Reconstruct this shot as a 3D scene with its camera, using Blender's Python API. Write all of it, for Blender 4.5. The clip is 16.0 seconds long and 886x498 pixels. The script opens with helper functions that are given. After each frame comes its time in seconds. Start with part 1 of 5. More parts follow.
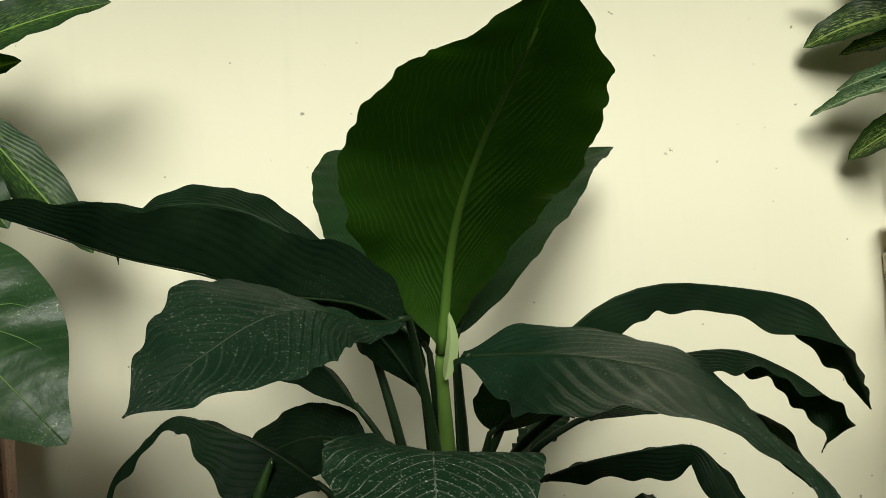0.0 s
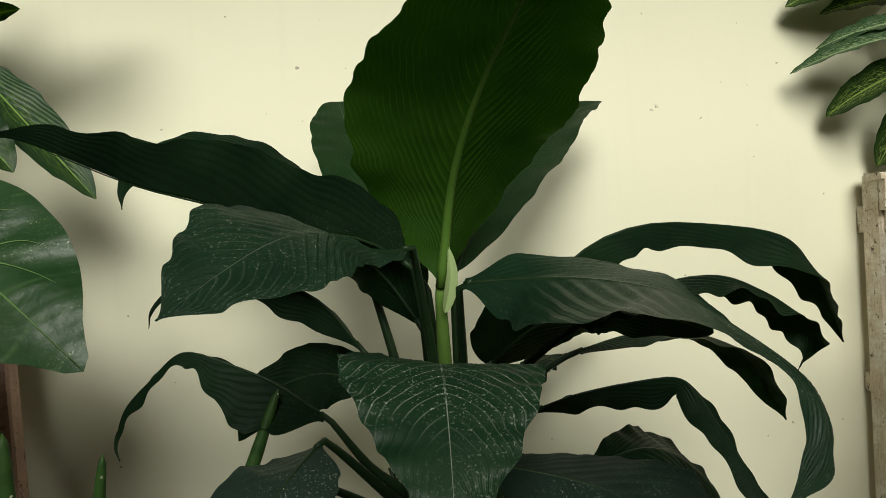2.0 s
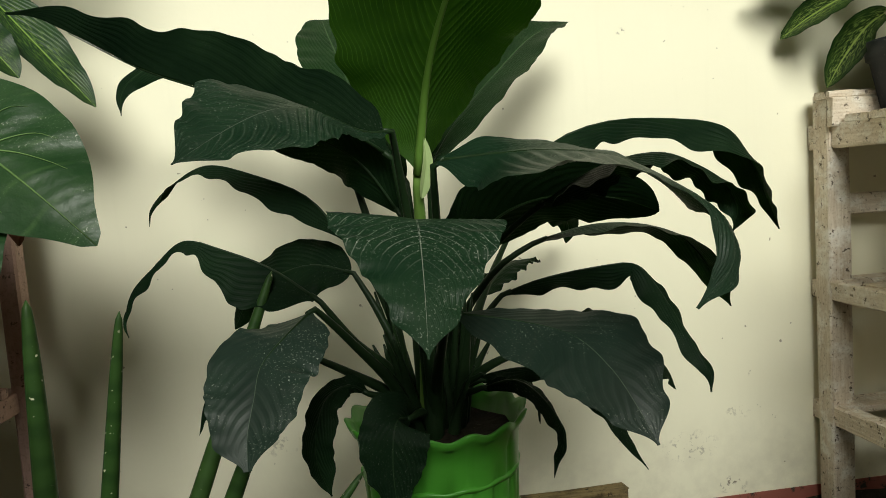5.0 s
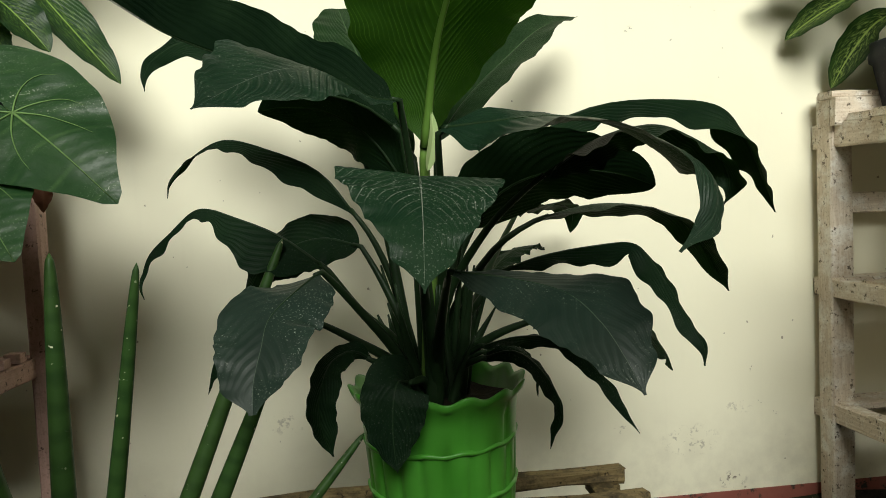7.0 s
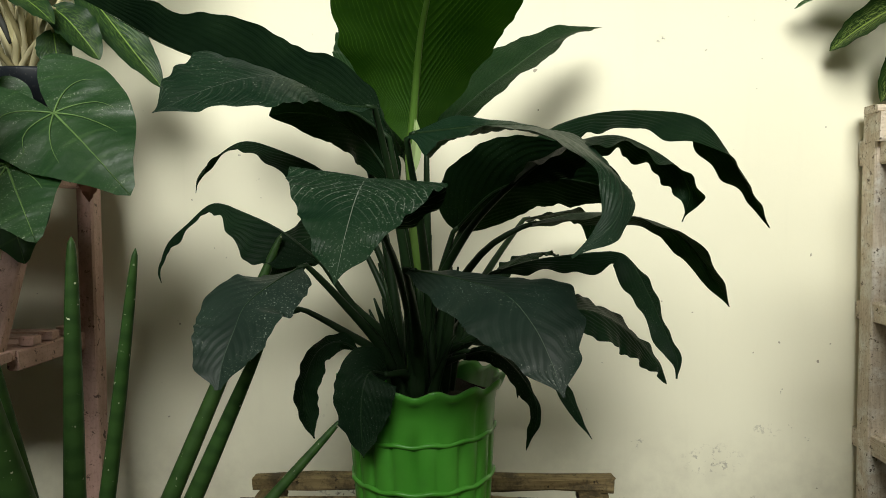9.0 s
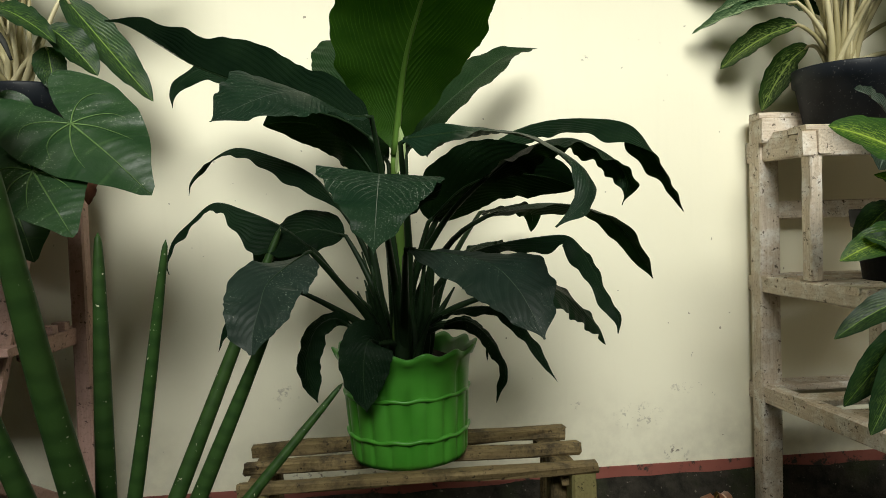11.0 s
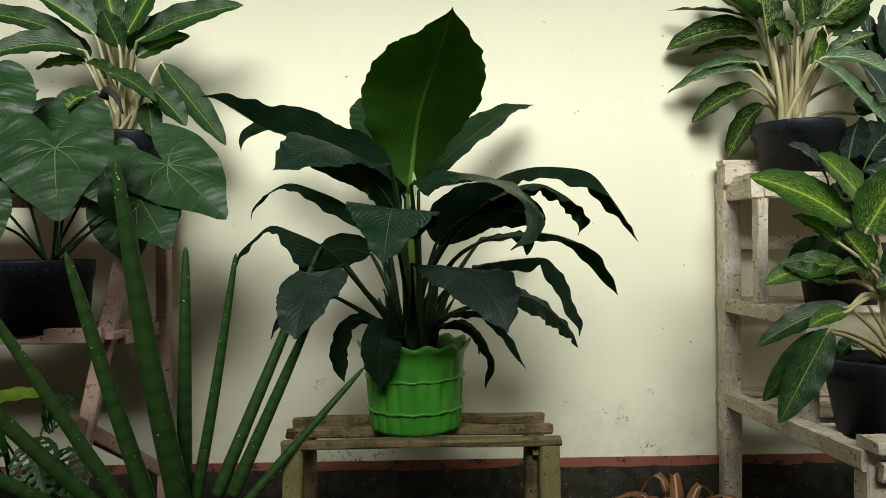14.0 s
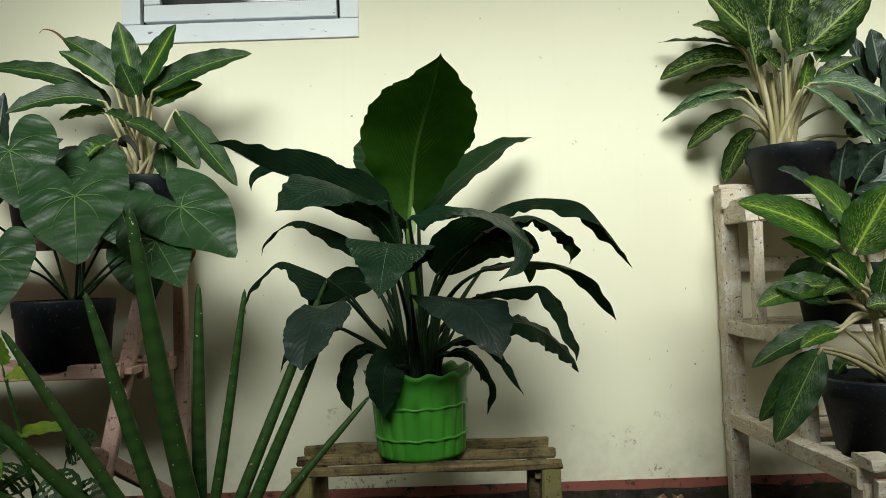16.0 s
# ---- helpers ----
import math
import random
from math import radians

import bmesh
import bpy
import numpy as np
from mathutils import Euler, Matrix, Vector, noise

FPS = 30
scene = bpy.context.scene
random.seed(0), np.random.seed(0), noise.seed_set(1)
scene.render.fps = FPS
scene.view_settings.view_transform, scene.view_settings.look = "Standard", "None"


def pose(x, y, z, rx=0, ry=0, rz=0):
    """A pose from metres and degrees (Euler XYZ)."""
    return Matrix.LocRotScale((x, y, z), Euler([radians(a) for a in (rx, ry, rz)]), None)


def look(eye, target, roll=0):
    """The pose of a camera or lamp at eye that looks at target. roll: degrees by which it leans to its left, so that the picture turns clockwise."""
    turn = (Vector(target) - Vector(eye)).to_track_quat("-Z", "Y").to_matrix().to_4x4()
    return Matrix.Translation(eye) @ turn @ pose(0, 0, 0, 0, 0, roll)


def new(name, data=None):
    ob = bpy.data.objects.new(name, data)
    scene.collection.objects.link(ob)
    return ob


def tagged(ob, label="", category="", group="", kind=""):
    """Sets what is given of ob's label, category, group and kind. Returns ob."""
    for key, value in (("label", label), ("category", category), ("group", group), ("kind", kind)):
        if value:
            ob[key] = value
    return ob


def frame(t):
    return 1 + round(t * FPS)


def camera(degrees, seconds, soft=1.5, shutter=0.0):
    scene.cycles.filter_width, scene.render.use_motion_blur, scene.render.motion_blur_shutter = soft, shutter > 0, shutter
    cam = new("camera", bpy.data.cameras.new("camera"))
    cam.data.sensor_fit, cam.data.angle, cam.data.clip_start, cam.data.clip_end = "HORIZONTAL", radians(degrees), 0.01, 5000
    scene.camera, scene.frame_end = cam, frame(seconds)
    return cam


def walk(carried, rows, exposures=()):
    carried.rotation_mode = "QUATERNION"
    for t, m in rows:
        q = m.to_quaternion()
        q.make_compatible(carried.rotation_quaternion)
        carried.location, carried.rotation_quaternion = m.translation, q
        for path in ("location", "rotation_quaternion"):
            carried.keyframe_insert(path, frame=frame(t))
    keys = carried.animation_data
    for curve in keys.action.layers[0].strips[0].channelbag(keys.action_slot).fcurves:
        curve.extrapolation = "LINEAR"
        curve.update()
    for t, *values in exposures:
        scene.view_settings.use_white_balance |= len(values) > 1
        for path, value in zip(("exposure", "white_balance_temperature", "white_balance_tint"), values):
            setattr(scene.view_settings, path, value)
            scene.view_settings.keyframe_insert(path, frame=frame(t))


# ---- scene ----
cam = camera(64.2, 16.0, soft=0.75)
PATH = [
    (0, (0.017, 0.017, 1.148), (0.184, 2.01, 1.158), -3.7),
    (0.5, (0.022, 0.008, 1.135), (0.177, 2.002, 1.128), -4.1),
    (1, (0.001, 0.01, 1.12), (0.224, 1.997, 1.087), -3.8),
    (1.5, (-0.013, 0.002, 1.109), (0.2, 1.99, 1.071), -3.6),
    (2, (-0.019, -0.026, 1.093), (0.198, 1.961, 1.033), -3.7),
    (2.5, (-0.022, -0.056, 1.079), (0.227, 1.926, 0.968), -3.6),
    (3, (-0.028, -0.087, 1.066), (0.215, 1.894, 0.938), -3.6),
    (3.5, (-0.036, -0.116, 1.048), (0.212, 1.863, 0.899), -3.2),
    (4, (-0.041, -0.125, 1.024), (0.221, 1.85, 0.856), -3.0),
    (4.5, (-0.034, -0.137, 1.004), (0.221, 1.839, 0.825), -4.0),
    (7, (-0.023, -0.205, 0.901), (0.197, 1.779, 0.781), -2.6),
    (7.5, (0.025, -0.219, 0.897), (0.134, 1.775, 0.787), -2.5),
    (8, (0.093, -0.233, 0.906), (0.147, 1.763, 0.798), -1.6),
    (8.5, (0.151, -0.244, 0.912), (0.127, 1.753, 0.792), -1.3),
    (9, (0.2, -0.273, 0.889), (0.123, 1.723, 0.794), -0.4),
    (11.3, (0.025, -0.56, 0.851), (0.225, 1.429, 0.786), -2.0),
    (11.5, (0.014, -0.585, 0.852), (0.214, 1.404, 0.791), -2.1),
    (12, (-0.026, -0.656, 0.851), (0.205, 1.33, 0.785), -2.6),
    (12.5, (-0.038, -0.727, 0.854), (0.239, 1.253, 0.784), -2.4),
    (13, (-0.016, -0.806, 0.851), (0.215, 1.18, 0.871), -2.0),
    (13.5, (0.046, -0.897, 0.843), (0.149, 1.1, 0.853), -0.7),
    (14, (0.12, -0.977, 0.844), (0.185, 1.022, 0.844), -0.4),
    (14.5, (0.155, -1.02, 0.85), (0.18, 0.98, 0.872), -0.7),
    (15, (0.179, -1.041, 0.852), (0.185, 0.959, 0.901), -1.1),
    (15.5, (0.188, -1.052, 0.853), (0.213, 0.947, 0.906), -1.7),
    (16, (0.191, -1.063, 0.857), (0.189, 0.936, 0.932), -1.9),
]
walk(cam, [(t, look(eye, target, roll)) for t, eye, target, roll in PATH], exposures=[(0.0, 0.26, 6560, 9), (2.0, 0.15, 6540, 9), (3.0, 0.26, 6530, 10), (4.5, 0.36, 6520, 10), (8.0, 0.51, 6400, 12), (12.0, 0.41, 6380, 13), (14.5, 0.39, 6200, 9), (16.0, 0.37, 6170, 7)])

# ---- light ----
SUN_FROM = Vector((-0.03, -0.83, 0.50)).normalized()
world = bpy.data.worlds.new("overcast_sky")
scene.world = world
world.use_nodes = True
wt = world.node_tree
sky = wt.nodes.new("ShaderNodeTexSky")
sky.sky_type = "NISHITA"
sky.sun_disc = False
sky.sun_elevation = math.asin(SUN_FROM.z)
sky.sun_rotation = math.atan2(SUN_FROM.x, SUN_FROM.y)
sky.dust_density, sky.air_density = 4.0, 1.0
soften = wt.nodes.new("ShaderNodeMixRGB")
soften.inputs[0].default_value = 0.88
soften.inputs[2].default_value = (6.4, 6.1, 4.3, 1)
wt.links.new(sky.outputs[0], soften.inputs[1])
wt.links.new(soften.outputs[0], wt.nodes["Background"].inputs[0])
wt.nodes["Background"].inputs[1].default_value = 0.076
sun = new("sun", bpy.data.lights.new("sun", "SUN"))
sun.data.energy, sun.data.angle, sun.data.color = 3.2, radians(30), (0.96, 0.985, 0.88)
sun.matrix_world = look(SUN_FROM * 5, (0, 0, 0))


# ---- materials ----
class Mat:
    """A short way to write a node material."""

    def __init__(self, name, rough=0.5, metal=0.0, spec=0.5):
        self.m = bpy.data.materials.new(name)
        self.m.use_nodes = True
        self.t = self.m.node_tree
        self.b = self.t.nodes["Principled BSDF"]
        self.b.inputs["Roughness"].default_value = rough
        self.b.inputs["Metallic"].default_value = metal
        self.b.inputs["Specular IOR Level"].default_value = spec
        self.tc = self.node("ShaderNodeTexCoord")

    def node(self, kind, **values):
        n = self.t.nodes.new(kind)
        for k, v in values.items():
            n.inputs[k.replace("_", " ")].default_value = v
        return n

    def link(self, a, b):
        self.t.links.new(a, b)

    def coords(self, scale=(1, 1, 1), kind="Object"):
        mp = self.node("ShaderNodeMapping")
        mp.inputs["Scale"].default_value = scale
        self.link(self.tc.outputs[kind], mp.inputs["Vector"])
        return mp.outputs[0]

    def noise(self, scale, detail=4.0, rough=0.55, vec=None, stretch=(1, 1, 1)):
        n = self.node("ShaderNodeTexNoise", Scale=scale, Detail=detail, Roughness=rough)
        self.link(vec if vec is not None else self.coords(stretch), n.inputs["Vector"])
        return n.outputs["Fac"]

    def ramp(self, fac, lo, hi):
        n = self.node("ShaderNodeMapRange")
        n.inputs["From Min"].default_value, n.inputs["From Max"].default_value = lo, hi
        self.link(fac, n.inputs["Value"])
        return n.outputs[0]

    def math(self, op, a, b=None, c=None):
        n = self.node("ShaderNodeMath")
        n.operation = op
        for i, v in enumerate((a, b, c)):
            if v is None:
                continue
            if isinstance(v, (int, float)):
                n.inputs[i].default_value = v
            else:
                self.link(v, n.inputs[i])
        return n.outputs[0]

    def mix(self, fac, a, b, mode="MIX"):
        n = self.node("ShaderNodeMixRGB")
        n.blend_type = mode
        for i, v in enumerate((fac, a, b)):
            if isinstance(v, (int, float)):
                n.inputs[i].default_value = v
            elif isinstance(v, tuple):
                n.inputs[i].default_value = (*v, 1)
            else:
                self.link(v, n.inputs[i])
        return n.outputs[0]

    def color(self, c):
        if isinstance(c, tuple):
            self.b.inputs["Base Color"].default_value = (*c, 1)
        else:
            self.link(c, self.b.inputs["Base Color"])
        return self

    def rough(self, r):
        self.link(r, self.b.inputs["Roughness"])
        return self

    def bump(self, height, strength=0.3, distance=0.002):
        n = self.node("ShaderNodeBump", Strength=strength, Distance=distance)
        self.link(height, n.inputs["Height"])
        self.link(n.outputs[0], self.b.inputs["Normal"])
        return self

    def random(self):
        return self.node("ShaderNodeObjectInfo").outputs["Random"]


VEINS = {}


def leaf_material(name, dark, light, vein, veins=16, lean=0.35, rough=0.42, thru=0.12, blotch=0.0, rib=0.03,
                  vein_show=0.25, dust=0.0, relief=0.5, centre=0.0, gloss=0.3, chalk=None):
    """A leaf's skin: u runs across (0.5 is the midrib), v from the base to the tip."""
    VEINS[name] = (veins, lean)
    m = Mat(name, rough, spec=gloss)
    sep = m.node("ShaderNodeSeparateXYZ")
    m.link(m.tc.outputs["UV"], sep.inputs[0])
    u = m.math("MULTIPLY", m.math("ABSOLUTE", m.math("SUBTRACT", sep.outputs[0], 0.5)), 2.0)
    v = sep.outputs[1]
    run = m.math("SUBTRACT", v, m.math("MULTIPLY", m.math("POWER", u, 1.3), lean))
    wob = m.noise(9.0, 2.0)
    run = m.math("ADD", run, m.math("MULTIPLY", wob, 0.03))
    wave = m.math("SINE", m.math("MULTIPLY", run, veins * 6.2832))
    fine = m.math("SINE", m.math("MULTIPLY", run, veins * 6.2832 * 3.0))
    line = m.ramp(wave, 0.86, 1.0)
    big = m.noise(14.0, 3.0)
    base = m.mix(m.ramp(big, 0.35, 0.7), dark, light)
    base = m.mix(m.math("MULTIPLY", m.random(), 0.35), base, tuple(c * 0.6 for c in dark))
    if blotch:
        streak = m.node("ShaderNodeTexNoise", Scale=1.0, Detail=3.0, Roughness=0.6)
        comb = m.node("ShaderNodeCombineXYZ")
        m.link(m.math("MULTIPLY", run, veins * 3.0), comb.inputs[0])
        m.link(m.math("MULTIPLY", u, 13.0), comb.inputs[1])
        m.link(m.math("MULTIPLY", m.random(), 37.0), comb.inputs[2])
        m.link(comb.outputs[0], streak.inputs["Vector"])
        inner = m.ramp(u, 0.92, 0.30)
        show = m.math("MULTIPLY", m.ramp(streak.outputs["Fac"], 0.50, 0.60), m.math("MULTIPLY", inner, blotch))
        base = m.mix(show, base, vein)
    if centre:
        heart = m.math("MULTIPLY", m.ramp(m.math("ADD", u, m.math("MULTIPLY", wob, 0.25)), 0.40, 0.10), centre)
        base = m.mix(heart, base, vein)
    if chalk:
        line = m.math("MULTIPLY", line, m.ramp(m.math("ADD", v, m.math("MULTIPLY", wob, 0.3)), chalk + 0.15, chalk - 0.1))
    base = m.mix(m.math("MULTIPLY", m.math("MULTIPLY", line, m.ramp(m.noise(24.0, 3.0, 0.6), 0.36, 0.62)), vein_show), base, vein)
    base = m.mix(m.ramp(u, rib * 1.6, rib * 0.6), base, vein)
    if dust:
        specks = m.noise(330.0, 2.0, 0.5)
        where = m.math("MULTIPLY", m.ramp(m.noise(7.0, 2.0), 0.42, 0.68), m.math("ADD", 0.35, m.math("MULTIPLY", line, 0.9)))
        spots = m.math("MULTIPLY", m.ramp(specks, 0.60, 0.70), m.math("MULTIPLY", where, dust))
        base = m.mix(spots, base, (0.55, 0.58, 0.52))
    m.color(base)
    m.rough(m.math("ADD", rough - 0.09, m.math("MULTIPLY", m.noise(30.0), 0.18)))
    height = m.math("MULTIPLY", m.math("ADD", m.math("MULTIPLY", wave, 0.8), m.math("MULTIPLY", fine, 0.18)), m.ramp(m.noise(11.0, 2.0), 0.25, 0.75))
    height = m.math("ADD", height, m.math("MULTIPLY", m.noise(38.0, 3.0), 1.1))
    height = m.math("SUBTRACT", height, m.math("MULTIPLY", m.ramp(u, rib * 2.5, 0.0), 2.0))
    m.bump(height, relief, 0.0022)
    if thru:
        tl = m.node("ShaderNodeBsdfTranslucent")
        tint = m.mix(1.0, base, (1.6, 2.2, 0.5), "MULTIPLY")
        m.link(tint, tl.inputs[0])
        mx = m.node("ShaderNodeMixShader", Fac=thru)
        m.link(m.b.outputs[0], mx.inputs[1])
        m.link(tl.outputs[0], mx.inputs[2])
        m.link(mx.outputs[0], m.t.nodes["Material Output"].inputs[0])
    return m.m


LILY = leaf_material("peace_lily_leaf", (0.006, 0.017, 0.008), (0.011, 0.027, 0.012), (0.022, 0.045, 0.02), 12, 0.55,
                     rough=0.46, thru=0.14, vein_show=0.12, dust=0.12, relief=0.3, gloss=0.05, rib=0.018)
LILY_BACK = leaf_material("mid_green_peace_lily_leaf", (0.010, 0.030, 0.010), (0.017, 0.043, 0.014), (0.05, 0.09, 0.04), 18, 0.55,
                          rough=0.5, thru=0.05, vein_show=0.3, relief=0.5, gloss=0.05, rib=0.018)
LILY_DUSTY = leaf_material("dusty_peace_lily_leaf", (0.011, 0.024, 0.017), (0.018, 0.036, 0.025), (0.06, 0.09, 0.06), 13, 0.34,
                           rough=0.44, thru=0.03, vein_show=0.10, dust=0.8, relief=0.12, gloss=0.22, rib=0.006)
LILY_VEINED = leaf_material("deep_veined_peace_lily_leaf", (0.008, 0.027, 0.013), (0.015, 0.040, 0.020), (0.10, 0.13, 0.10), 21, 0.27,
                            rough=0.42, thru=0.05, vein_show=0.25, dust=0.8, relief=0.55, gloss=0.2, rib=0.006)
LILY_PLEATED = leaf_material("pleated_peace_lily_leaf", (0.008, 0.027, 0.013), (0.015, 0.040, 0.020), (0.06, 0.09, 0.06), 17, 0.30,
                             rough=0.42, thru=0.06, vein_show=0.10, dust=0.45, relief=0.35, gloss=0.17, rib=0.012)
LILY_CHALK = leaf_material("chalky_peace_lily_leaf", (0.008, 0.028, 0.013), (0.015, 0.041, 0.018), (0.20, 0.23, 0.19), 24, 0.24,
                           rough=0.44, thru=0.05, vein_show=1.0, dust=0.9, chalk=0.78, relief=0.35, rib=0.006, gloss=0.15)
LILY_YOUNG = leaf_material("young_peace_lily_leaf", (0.023, 0.070, 0.007), (0.038, 0.100, 0.012), (0.08, 0.17, 0.025), 26, 0.60,
                           rough=0.5, thru=0.22, vein_show=0.55, relief=0.20, rib=0.012, gloss=0.15)
AGLAO = leaf_material("silver_speckled_leaf", (0.008, 0.027, 0.006), (0.018, 0.047, 0.010), (0.26, 0.34, 0.10), 12, 0.5,
                      rough=0.36, gloss=0.22, thru=0.20, blotch=0.80, vein_show=0.05, relief=0.25, rib=0.045)
AGLAO_DARK = leaf_material("dark_flecked_leaf", (0.009, 0.029, 0.010), (0.019, 0.050, 0.016), (0.16, 0.26, 0.05), 11, 0.5,
                           rough=0.38, thru=0.10, blotch=0.40, vein_show=0.08, relief=0.22, rib=0.026, gloss=0.22)
AGLAO_CENTRE = leaf_material("yellow_centred_leaf", (0.010, 0.036, 0.010), (0.022, 0.062, 0.016), (0.24, 0.36, 0.05), 10, 0.5,
                             rough=0.36, thru=0.14, blotch=0.25, vein_show=0.12, relief=0.22, rib=0.04, centre=0.35, gloss=0.25)
AGLAO_SILVER = leaf_material("silvery_leaf", (0.018, 0.050, 0.018), (0.038, 0.082, 0.032), (0.28, 0.36, 0.20), 12, 0.5,
                             rough=0.34, thru=0.06, blotch=0.7, vein_show=0.10, relief=0.25, rib=0.05, centre=0.2)
AGLAO_LIME = leaf_material("lime_veined_leaf", (0.014, 0.052, 0.008), (0.034, 0.098, 0.014), (0.30, 0.42, 0.06), 11, 0.5,
                           rough=0.36, thru=0.16, blotch=0.55, vein_show=0.16, relief=0.3, rib=0.04, centre=0.22, gloss=0.3)
INK = leaf_material("dark_silver_veined_leaf", (0.012, 0.026, 0.018), (0.022, 0.040, 0.026), (0.16, 0.20, 0.17), 10, 0.45,
                    rough=0.35, thru=0.04, blotch=0.25, vein_show=0.25, relief=0.4, rib=0.05)
HEART = leaf_material("anthurium_leaf", (0.016, 0.051, 0.016), (0.032, 0.075, 0.027), (0.10, 0.18, 0.06), 7, 0.25,
                      rough=0.42, thru=0.10, vein_show=0.22, dust=0.7, relief=0.8, rib=0.002, gloss=0.35)
YELLOW = leaf_material("yellow_green_leaf", (0.11, 0.20, 0.02), (0.32, 0.38, 0.04), (0.10, 0.22, 0.03), 9, 0.4,
                       rough=0.4, thru=0.25, blotch=0.5, vein_show=0.1, relief=0.3)
SWISS = leaf_material("holed_leaf", (0.022, 0.060, 0.020), (0.040, 0.088, 0.026), (0.07, 0.13, 0.05), 8, 0.3,
                      rough=0.4, thru=0.1, relief=0.3)
BROM = leaf_material("rusty_bromeliad_leaf", (0.16, 0.055, 0.030), (0.28, 0.12, 0.05), (0.55, 0.36, 0.28), 3, 0.1,
                     rough=0.4, thru=0.15, vein_show=0.0, rib=0.14, relief=0.2)
WEED = leaf_material("weed_leaf", (0.06, 0.14, 0.03), (0.10, 0.20, 0.05), (0.14, 0.25, 0.07), 7, 0.3, rough=0.5, thru=0.2)


def stem_material(name, a, b, rough=0.45):
    m = Mat(name, rough, spec=0.2)
    m.color(m.mix(m.ramp(m.noise(18.0, stretch=(1, 1, 0.2)), 0.3, 0.7), a, b))
    return m.bump(m.noise(120.0, stretch=(1, 1, 0.1)), 0.25, 0.001).m


STEM = stem_material("dark_green_stalk", (0.009, 0.022, 0.008), (0.016, 0.038, 0.013))
STEM_LIGHT = stem_material("fresh_green_stalk", (0.10, 0.21, 0.035), (0.16, 0.28, 0.06))
STEM_MID = stem_material("mid_green_stalk", (0.035, 0.10, 0.02), (0.06, 0.15, 0.03))
RIB = stem_material("green_midrib", (0.075, 0.165, 0.022), (0.10, 0.20, 0.035))
CREAM = stem_material("cream_stalk", (0.38, 0.34, 0.18), (0.56, 0.50, 0.32))
TAN = stem_material("tan_stalk", (0.24, 0.21, 0.10), (0.38, 0.33, 0.18))
SPATHE = stem_material("pale_green_spathe", (0.30, 0.42, 0.16), (0.42, 0.52, 0.26))
VEIN = stem_material("pale_leaf_vein", (0.10, 0.18, 0.055), (0.14, 0.24, 0.08), 0.4)
DRY = stem_material("dried_brown_leaf", (0.10, 0.035, 0.02), (0.22, 0.09, 0.05), 0.7)
BLACKISH = stem_material("withered_black_leaf", (0.012, 0.014, 0.012), (0.03, 0.03, 0.025), 0.6)


def snake_material():
    m = Mat("banded_green_spear", 0.45, spec=0.18)
    sep = m.node("ShaderNodeSeparateXYZ")
    m.link(m.tc.outputs["UV"], sep.inputs[0])
    along = m.math("ADD", m.math("MULTIPLY", sep.outputs[1], 34.0), m.math("MULTIPLY", m.noise(10.0), 2.2))
    band = m.ramp(m.math("SINE", m.math("MULTIPLY", along, 3.1416)), -0.3, 0.9)
    base = m.mix(m.math("MULTIPLY", band, 0.6), (0.033, 0.080, 0.019), (0.015, 0.042, 0.011))
    base = m.mix(m.math("MULTIPLY", m.ramp(m.noise(5.0), 0.4, 0.7), 0.5), base, (0.040, 0.078, 0.020))
    scar = m.math("MULTIPLY", m.ramp(m.noise(95.0, 2.0), 0.695, 0.73), m.ramp(m.noise(6.0), 0.40, 0.55))
    base = m.mix(scar, base, (0.62, 0.60, 0.44))
    m.color(base)
    return m.bump(m.noise(90.0, stretch=(1, 1, 0.08)), 0.3, 0.0015).m


SNAKE = snake_material()


def wood_material(name, a, b, worn, wear=0.5, along="X", rough=0.75):
    stretch = {"X": (1.5, 22, 22), "Y": (22, 1.5, 22), "Z": (22, 22, 1.5)}[along]
    m = Mat(name, rough, spec=0.3)
    grain = m.noise(7.0, 6.0, 0.65, stretch=stretch)
    patch = m.noise(16.0, 5.0, 0.7)
    base = m.mix(m.ramp(grain, 0.3, 0.7), a, b)
    base = m.mix(m.math("MULTIPLY", m.ramp(patch, 0.48, 0.62), wear), base, worn)
    base = m.mix(m.math("MULTIPLY", m.ramp(m.noise(4.0, 3.0), 0.45, 0.75), 0.45), base, tuple(c * 0.45 for c in a))
    base = m.mix(m.math("MULTIPLY", m.random(), 0.25), base, tuple(c * 0.7 for c in b))
    base = m.mix(m.ramp(m.noise(48.0, 4.0, 0.7), 0.60, 0.65), base, tuple(c * 0.25 for c in a))
    base = m.mix(m.math("MULTIPLY", m.ramp(m.noise(160.0, 3.0, 0.6), 0.54, 0.66), 0.4), base, tuple(c * 0.5 for c in a))
    m.color(base)
    return m.bump(m.math("ADD", grain, m.math("MULTIPLY", patch, 0.5)), 0.6, 0.002).m


